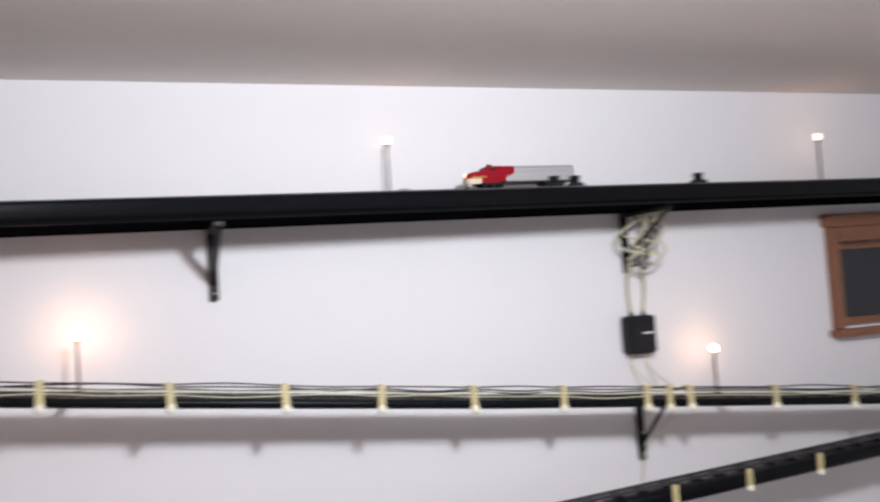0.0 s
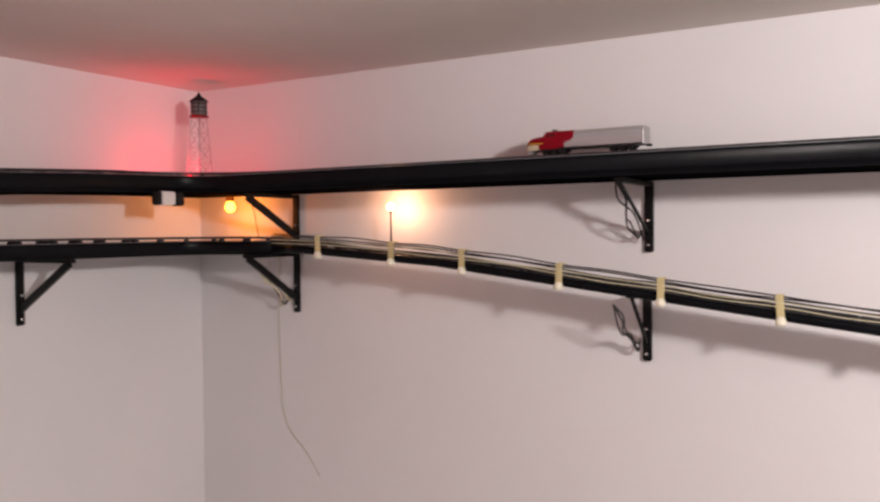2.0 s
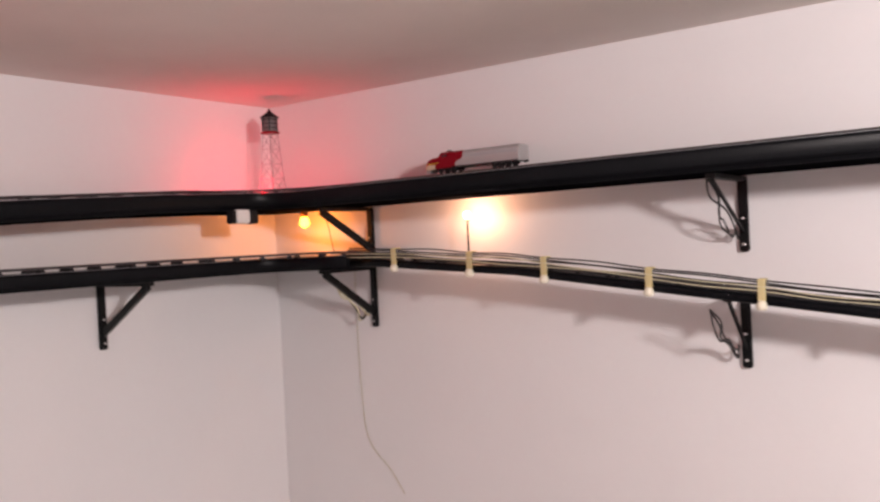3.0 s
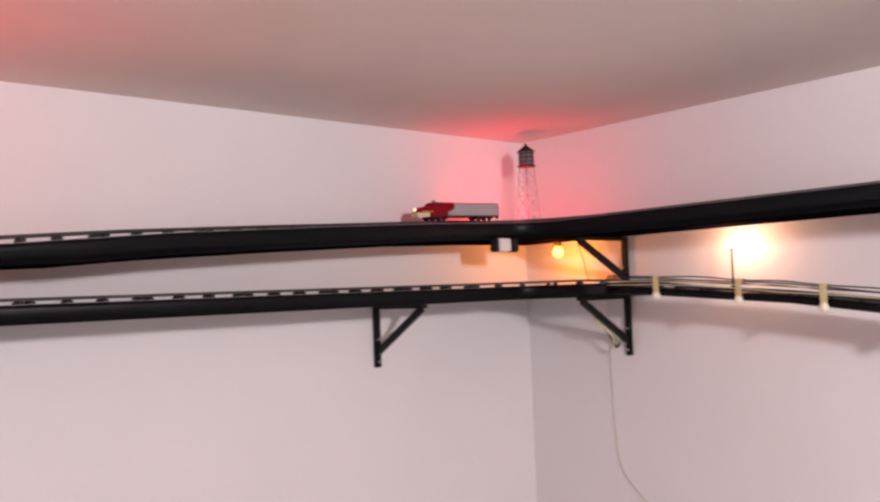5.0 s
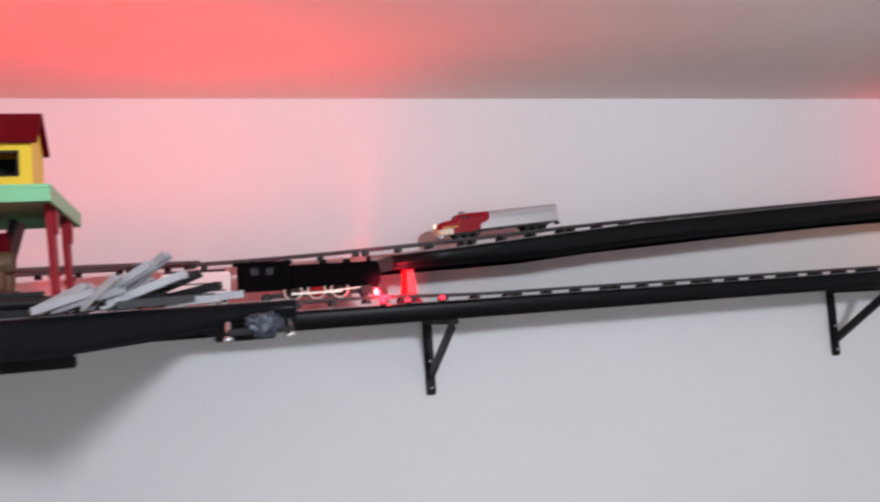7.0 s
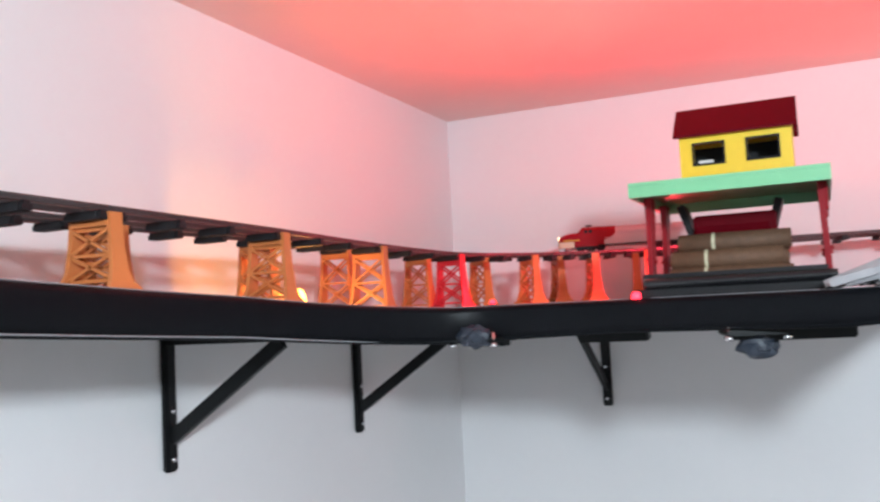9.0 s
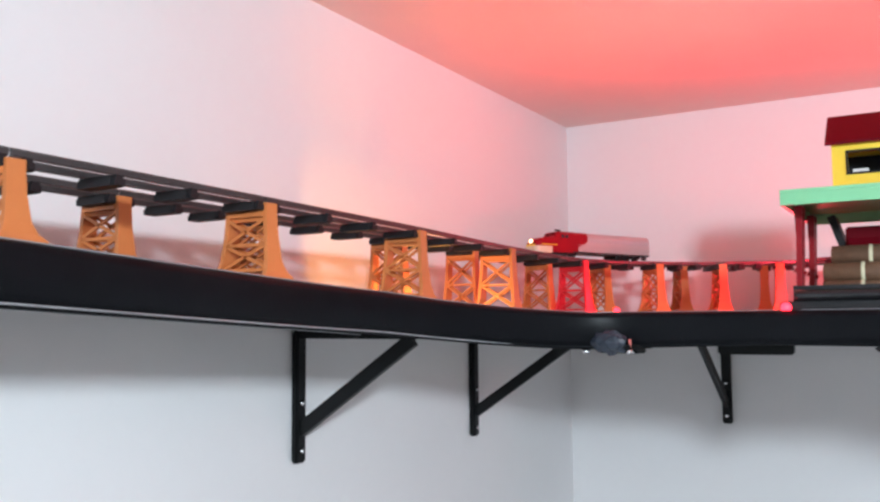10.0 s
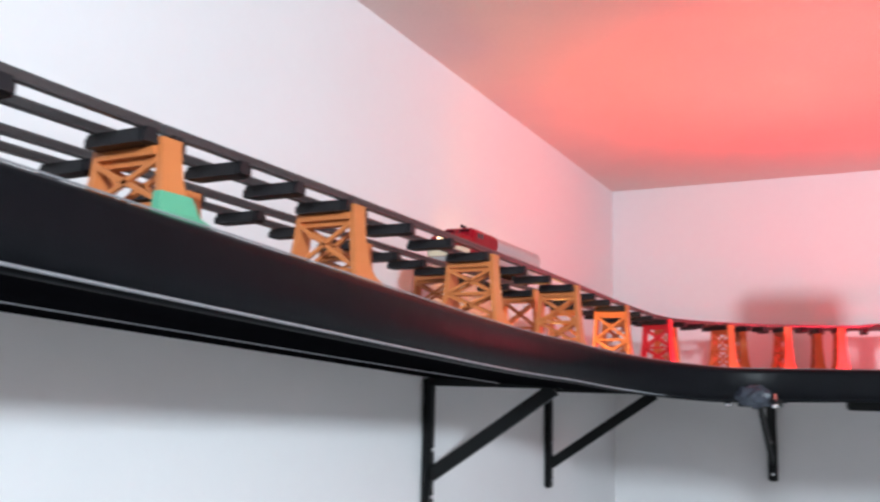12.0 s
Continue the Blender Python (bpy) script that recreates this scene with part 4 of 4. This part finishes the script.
# ---- street lamps ----
def street_lamp(x, y, z, h, glass=GLOBE, arm=False):
    l = thing("toy_street_lamp", "small lit street lamp with a glowing globe on a thin post", "street lamp", "street lamps", pose(x, y, z))
    bm = bmesh.new()
    lathe(bm, [(0.011, 0), (0.011, 0.003), (0.006, 0.007), (0.004, 0.010)], 16)
    part("foot", bm, METAL, l)
    bm = bmesh.new()
    lathe(bm, [(0.0035, 0.009), (0.0028, 0.03), (0.0024, h - 0.006), (0.006, h - 0.003), (0.007, h)], 12)
    part("post", bm, METAL, l)
    bm = bmesh.new()
    lathe(bm, [(0.004, h), (0.0080, h + 0.003), (0.0098, h + 0.010), (0.0080, h + 0.017), (0.002, h + 0.021)], 16)
    ob = part("globe", bm, glass, l, "glowing white globe")
    ob.visible_shadow = False
    if arm:
        bm = bmesh.new()
        box(bm, -0.008, 0.008, -0.068, 0.012, -0.005, 0.0)
        part("support_arm", bm, METAL, l, "flat black arm from the track board")


street_lamp(0.033, 1.85, slope_a(0.033) - 0.0127, 0.1125, arm=True)
street_lamp(1.688, 1.85, slope_a(1.688) - 0.0127, 0.1175, arm=True)
street_lamp(-1.556, 1.85, slope_a(-1.556) - 0.0127, 0.1125, arm=True)
street_lamp(0.773, 1.872, 2.0915, 0.144, DIMGLOBE)
street_lamp(2.150, 1.872, 2.0915, 0.148, DIMGLOBE)


def amber_bulb():
    l = thing("hanging_bulb", "glowing amber bulb hanging under the upper shelf", "lamp", at=pose(-2.172, 1.85, 2.0415))
    bm = bmesh.new()
    lathe(bm, [(0.010, -0.018), (0.012, -0.014), (0.012, 0.0)], 14)
    part("socket", bm, LOG, l)
    bm = bmesh.new()
    lathe(bm, [(0.003, -0.052), (0.012, -0.047), (0.016, -0.036), (0.012, -0.024), (0.009, -0.018)], 16)
    ob = part("glass_bulb", bm, AMBERGLOW, l, "glowing amber glass")
    ob.visible_shadow = False


amber_bulb()


def red_lamp(x, y, z):
    l = thing("red_marker_lamp", "small glowing red marker lamp on the shelf", "lamp", "red marker lamps", pose(x, y, z))
    bm = bmesh.new()
    lathe(bm, [(0.007, 0), (0.007, 0.003), (0.006, 0.004)], 14)
    part("foot", bm, DARK, l)
    bm = bmesh.new()
    lathe(bm, [(0.0055, 0.0038), (0.0058, 0.008), (0.004, 0.011), (0.001, 0.012)], 14)
    ob = part("lens", bm, REDGLOW, l, "glowing red lens")
    ob.visible_shadow = False


red_lamp(-2.131, -0.057, 1.9)
red_lamp(-2.131, -0.003, 1.9)
red_lamp(-2.131, 0.072, 1.9)
red_lamp(-1.80, -1.140, 1.905)


def amber_marker(x, y, z):
    l = thing("amber_marker_lamp", "small glowing amber lamp under the trestle track", "lamp", at=pose(x, y, z))
    bm = bmesh.new()
    lathe(bm, [(0.008, 0), (0.008, 0.003), (0.006, 0.005)], 14)
    part("foot", bm, DARK, l)
    bm = bmesh.new()
    lathe(bm, [(0.0060, 0.0048), (0.0085, 0.012), (0.0085, 0.022), (0.005, 0.030), (0.001, 0.033)], 14)
    ob = part("glass_bulb", bm, AMBERGLOW, l, "glowing amber glass")
    ob.visible_shadow = False


amber_marker(-1.39, -1.285, deck_c(-1.39, -1.285))


# ---- small dark caps on the upper shelf ----
def cap_base(x, y, mat=DARK):
    l = thing("accessory_base", "small dark two-step plastic cap on the upper shelf" if mat is DARK else "small grey two-step plastic cap beside a lamp", "accessory", "accessory caps", pose(x, y, 2.0915))
    bm = bmesh.new()
    box(bm, -0.020, 0.020, -0.014, 0.014, 0, 0.012, bevel=0.002)
    part("lower_step", bm, mat, l)
    bm = bmesh.new()
    lathe(bm, [(0.012, 0.0118), (0.012, 0.024), (0.0135, 0.025), (0.0135, 0.030), (0.011, 0.031)], 18)
    part("upper_step", bm, mat, l)


cap_base(1.149, 1.705)
cap_base(1.207, 1.705)
cap_base(1.575, 1.705)
cap_base(0.812, 1.872, GREY)


# ---- cable clips and wires along the sloping track ----
def clip(x):
    z = slope_a(x)
    c = thing("cable_clip", "beige plastic cable clip with a pale round end", "clip", "cable clips", pose(x, 1.6985, z, 0, random.uniform(-4, 4), 0))
    bm = bmesh.new()
    box(bm, -0.008, 0.008, -0.006, 0.0005, -0.026, 0.022, bevel=0.002)
    box(bm, -0.007, 0.007, 0.0005, 0.020, 0.016, 0.022)
    part("body", bm, CLIP, c)
    bm = bmesh.new()
    lathe(bm, [(0.006, -0.042), (0.0105, -0.039), (0.0115, -0.033), (0.009, -0.026), (0.006, -0.022)], 14, pose(0, -0.004, 0))
    part("round_end", bm, CLIPEND, c)


CLIPS = (-1.695, -1.453, -1.243, -0.985, -0.748, -0.505, -0.265, -0.029, 0.217, 0.455, 0.671, 0.893, 1.127, 1.361, 1.427, 1.489, 1.759, 2.026, 2.27, 2.5)
random.seed(3)
for x in CLIPS:
    clip(x)


def low_clip(x):
    z = 1.246 + 0.046 * x
    c = thing("cable_clip", "beige plastic cable clip with a pale round end", "clip", "cable clips", pose(x, 1.6985, z, 0, 0, 0))
    bm = bmesh.new()
    box(bm, -0.008, 0.008, -0.006, 0.0005, -0.03, 0.016, bevel=0.002)
    part("body", bm, CLIP, c)
    bm = bmesh.new()
    lathe(bm, [(0.006, -0.044), (0.0105, -0.041), (0.0115, -0.036), (0.009, -0.030), (0.006, -0.026)], 14, pose(0, -0.004, 0))
    part("round_end", bm, CLIPEND, c)


for x in (1.20, 1.42, 1.65, 1.885, 2.12):
    low_clip(x)


def wire(name, pts, r, mat, label, n=8):
    bm = bmesh.new()
    tube(bm, smooth_line(pts, n), r)
    return tagged(part(name, bm, mat), label, "wire", "wires")


rng = random.Random(11)
for k, (mat, dz, dy) in enumerate(((WIREB, 0.014, 0.002), (WIREB, 0.009, 0.006), (WIREW, 0.006, -0.001), (WIREW, -0.003, 0.000), (WIREB, 0.018, 0.009))):
    pts = []
    xs = sorted(list(CLIPS) + [(a + b) / 2 for a, b in zip(CLIPS, CLIPS[1:])] + [-1.86, 2.9])
    for x in xs:
        near = x in CLIPS
        pts.append((x, 1.6945 + dy + (0 if near else rng.uniform(-0.003, 0.004)), slope_a(x) + dz + (0 if near else rng.uniform(-0.006, 0.005))))
    wire("cable", pts, 0.0019 if mat is WIREB else 0.0014, mat, "thin black cable running along the clips" if mat is WIREB else "thin pale cable running along the clips", 5)


# ---- power box with its cables ----
def power_box():
    p = thing("power_box", "black power box mounted on the wall with pale cables", "power supply", at=pose(1.48, YA - 0.0005, 1.698))
    bm = bmesh.new()
    box(bm, -0.045, 0.045, -0.045, 0, -0.053, 0.053, bevel=0.006)
    part("case", bm, DARK, p)
    bm = bmesh.new()
    box(bm, 0.0, 0.034, -0.0465, -0.0445, 0.002, 0.007)
    part("indicator_bar", bm, WHITE, p)
    for x in (-0.02, 0.02):
        bm = bmesh.new()
        lathe(bm, [(0.006, 0), (0.006, 0.008), (0.003, 0.012)], 12, pose(x, -0.022, 0.0525))
        part("cable_gland", bm, DARK, p)


power_box()
wire("cable", [(1.46, 1.90, 1.762), (1.455, 1.90, 1.82), (1.45, 1.88, 1.88), (1.47, 1.86, 1.95), (1.48, 1.82, 2.01), (1.47, 1.80, 2.038)], 0.0045, WIREW, "pale cable rising from the power box")
wire("cable", [(1.50, 1.90, 1.762), (1.51, 1.90, 1.83), (1.49, 1.87, 1.90), (1.51, 1.85, 1.96), (1.50, 1.80, 2.02), (1.53, 1.78, 2.038)], 0.0045, WIREW, "pale cable rising from the power box")
for k in range(5):
    r = random.Random(20 + k)
    c = [(1.47 + r.uniform(-0.02, 0.03), 1.84 + r.uniform(-0.03, 0.03), 2.035)]
    for z in (1.99, 1.94, 1.90, 1.93, 1.98):
        c.append((1.47 + r.uniform(-0.055, 0.06), 1.83 + r.uniform(-0.02, 0.04), z + r.uniform(-0.02, 0.02)))
    c.append((1.50 + r.uniform(-0.02, 0.05), 1.83, 2.035))
    wire("cable", c, 0.003, WIREW if k % 2 == 0 else WIREB, "bundled cable hanging below the upper shelf")
for x, zs in ((1.455, 1.56), (1.505, 1.56)):
    wire("cable", [(x, 1.905, 1.648), (x - 0.004, 1.90, 1.61), (x + 0.003, 1.84, zs + 0.012), (x + 0.006, 1.80, zs)], 0.0022, WIREW, "pale cable below the power box")
wire("cable", [(1.50, 1.80, 1.528), (1.52, 1.84, 1.47), (1.49, 1.88, 1.42), (1.47, 1.905, 1.36), (1.46, 1.91, 1.29), (1.45, 1.90, 1.22)], 0.0022, WIREW, "pale cable hanging down the wall")
for x, z, d in ((-0.84, 2.036, 0.16), (-0.845, 1.755, 0.14), (-1.957, 1.856, 0.17)):
    for k in range(3):
        r = random.Random(40 + k + int(z * 100))
        c = [(x - 0.012, 1.924 - 0.22, z)]
        for f in (0.25, 0.45, 0.65, 0.85):
            c.append((x - 0.014 + r.uniform(-0.012, 0.008), 1.924 - 0.21 * (1 - f) - 0.01 + r.uniform(-0.012, 0.012), z - d * f + r.uniform(-0.015, 0.015)))
        c.append((x - 0.016, 1.924 - 0.016, z - d * 0.72))
        wire("cable", c, 0.0028 if x < -1.9 else 0.0022, WIREW if (k < 2 and x < -1.9) else WIREB, "loose cable wound about the bracket brace")
wire("cable", [(-2.034, YA - 0.004, 1.855), (-2.036, YA - 0.004, 1.66), (-2.03, YA - 0.004, 1.45), (-2.01, YA - 0.004, 1.32), (-1.932, YA - 0.004, 1.239), (-1.88, YA - 0.004, 1.17)], 0.0010, WIREW, "thin pale cable hanging down the wall")
wire("cable", [(-2.10, 1.86, 2.04), (-2.08, 1.86, 1.99), (-2.06, 1.85, 1.94), (-2.04, 1.84, 1.905)], 0.0014, WIREB, "thin black cable between the shelves")
wire("cable", [(-0.2, -1.26, 1.987), (-0.55, -1.27, 1.965), (-0.75, -1.24, 1.953), (-0.95, -1.27, 1.942), (-1.1, -1.29, 1.932)], 0.0016, WIREB, "thin dark cable lying on the shelf")


# ---- small boxes and taped clamps under the shelves ----
def corner_box():
    b = thing("junction_box", "white junction box with a black plug under the shelf", "junction box", at=pose(-2.118, 1.553, 2.025))
    bm = bmesh.new()
    box(bm, -0.014, 0.012, -0.030, 0.018, -0.020, 0.018, bevel=0.003)
    part("case", bm, WHITE, b)
    bm = bmesh.new()
    box(bm, -0.012, 0.013, 0.0185, 0.050, -0.022, 0.016, bevel=0.004)
    part("plug", bm, DARK, b)
    bm = bmesh.new()
    box(bm, -0.014, 0.012, -0.048, -0.0305, -0.021, 0.017, bevel=0.003)
    part("end_cap", bm, DARK, b)


corner_box()


def taped_clamp(x, y, turn, z, on_front=True, size=1.0):
    c = thing("taped_clamp", "clamp wrapped in dark blue tape under the shelf edge", "clamp", "taped clamps", pose(x, y, z, 0, 0, turn))
    bm = bmesh.new()
    box(bm, -0.034, 0.034, -0.050, 0.012, -0.006, 0.0, bevel=0.002)
    box(bm, -0.028, 0.028, -0.020, 0.006, -0.012, -0.006, bevel=0.002)
    part("plate", bm, METAL, c)
    bm = bmesh.new()
    bmesh.ops.create_icosphere(bm, subdivisions=3, radius=1.0)
    for v in bm.verts:
        n = noise.noise(v.co * 2.3 + Vector((x, y, 0)) * 9)
        v.co = Vector((v.co.x * 0.024, v.co.y * 0.011, v.co.z * 0.015)) * (size + 0.35 * n)
        v.co += Vector((0.004, -0.048, 0.003)) if on_front else Vector((0.006, -0.012, -0.020))
    part("tape", bm, TAPE, c, "crumpled blue-grey tape")
    for k in (-0.031, 0.031):
        bm = bmesh.new()
        lathe(bm, [(0.0050, -0.008), (0.0050, -0.004), (0.0025, -0.003), (0.0025, 0.010)], 10, pose(k, -0.045, -0.003))
        part("screw", bm, STEEL, c)


taped_clamp(-1.395, -0.99, 80, 1.8645)
taped_clamp(-1.385, -0.665, 105, 1.8645, False)
taped_clamp(-1.275, -0.385, 108, 1.8805, size=0.7)
for x, y, turn in ((-1.46, -0.84, 95), (-1.40, -0.60, 105)):
    c = thing("shelf_cleat", "dark wooden cleat fixed under the shelf", "cleat", "shelf cleats", pose(x, y, 1.8645, 0, 0, turn))
    bm = bmesh.new()
    box(bm, -0.045, 0.045, -0.018, 0.018, -0.014, 0, bevel=0.002)
    part("block", bm, METAL, c)

# ---- what moves ----
RUN_A = [(0.0, 0.955), (0.6, 0.221), (1.0, -0.214), (1.5, -0.758), (2.0, -1.10), (2.5, -1.388), (3.2, -1.721)]
RUN_B = [(5.0, 1.342), (5.5, 1.085), (6.0, 0.797), (6.5, 0.466), (7.0, 0.111), (7.4, -0.179), (7.7, -0.385)]
RUN_C = [(9.3, 0.417), (9.5, 0.482), (10.0, 0.634), (10.5, 0.78), (11.0, 0.920), (11.5, 1.105), (12.0, 1.420)]


# the steam train creeps north on the lower track: time and where its front stands
CREEP = [(0.0, -0.232), (4.2, -0.232), (5.0, -0.186), (6.2, -0.104), (6.5, -0.084), (7.0, -0.050), (7.7, -0.002), (9.3, 0.107), (12.0, 0.290)]


def motions():
    for ob, back in ((STEAM, 0.145), (TENDER, 0.378)):
        walk(ob, [(t, LOWER.frame_at(LOWER.near(-2.18, y) + back) @ pose(0, 0, 0, 0, 0, 180)) for t, y in CREEP])
    corner = MAIN.near(XR, YR + RR)
    nose = [(t, MAIN.near(x, 1.80)) for t, x in RUN_A]
    a = MAIN.near(-2.26, 1.342)
    b = nose[-1][1]
    nose += [(t, b + (a - b) * (t - 3.2) / 1.8) for t in (3.65, 4.1, 4.55)]
    nose += [(t, MAIN.near(-2.27, y)) for t, y in RUN_B]
    b, c = nose[-1][1], corner + RUN_C[0][1]
    nose += [(t, b + (c - b) * (t - 7.7) / 1.6) for t in (8.1, 8.5, 8.9)]
    nose += [(t, corner + q) for t, q in RUN_C]
    rows = []
    for t, q in nose:
        p, r = MAIN.at(q - 0.06), MAIN.at(q - 0.235)
        d = (p - r).normalized()
        side = Vector((0, 0, 1)).cross(d).normalized()
        m = Matrix((d, side, d.cross(side))).transposed().to_4x4()
        rows.append((t, Matrix.Translation(r + d * 0.0925 + Vector((0, 0, 0.0008))) @ m))
    walk(DIESEL, rows)


motions()
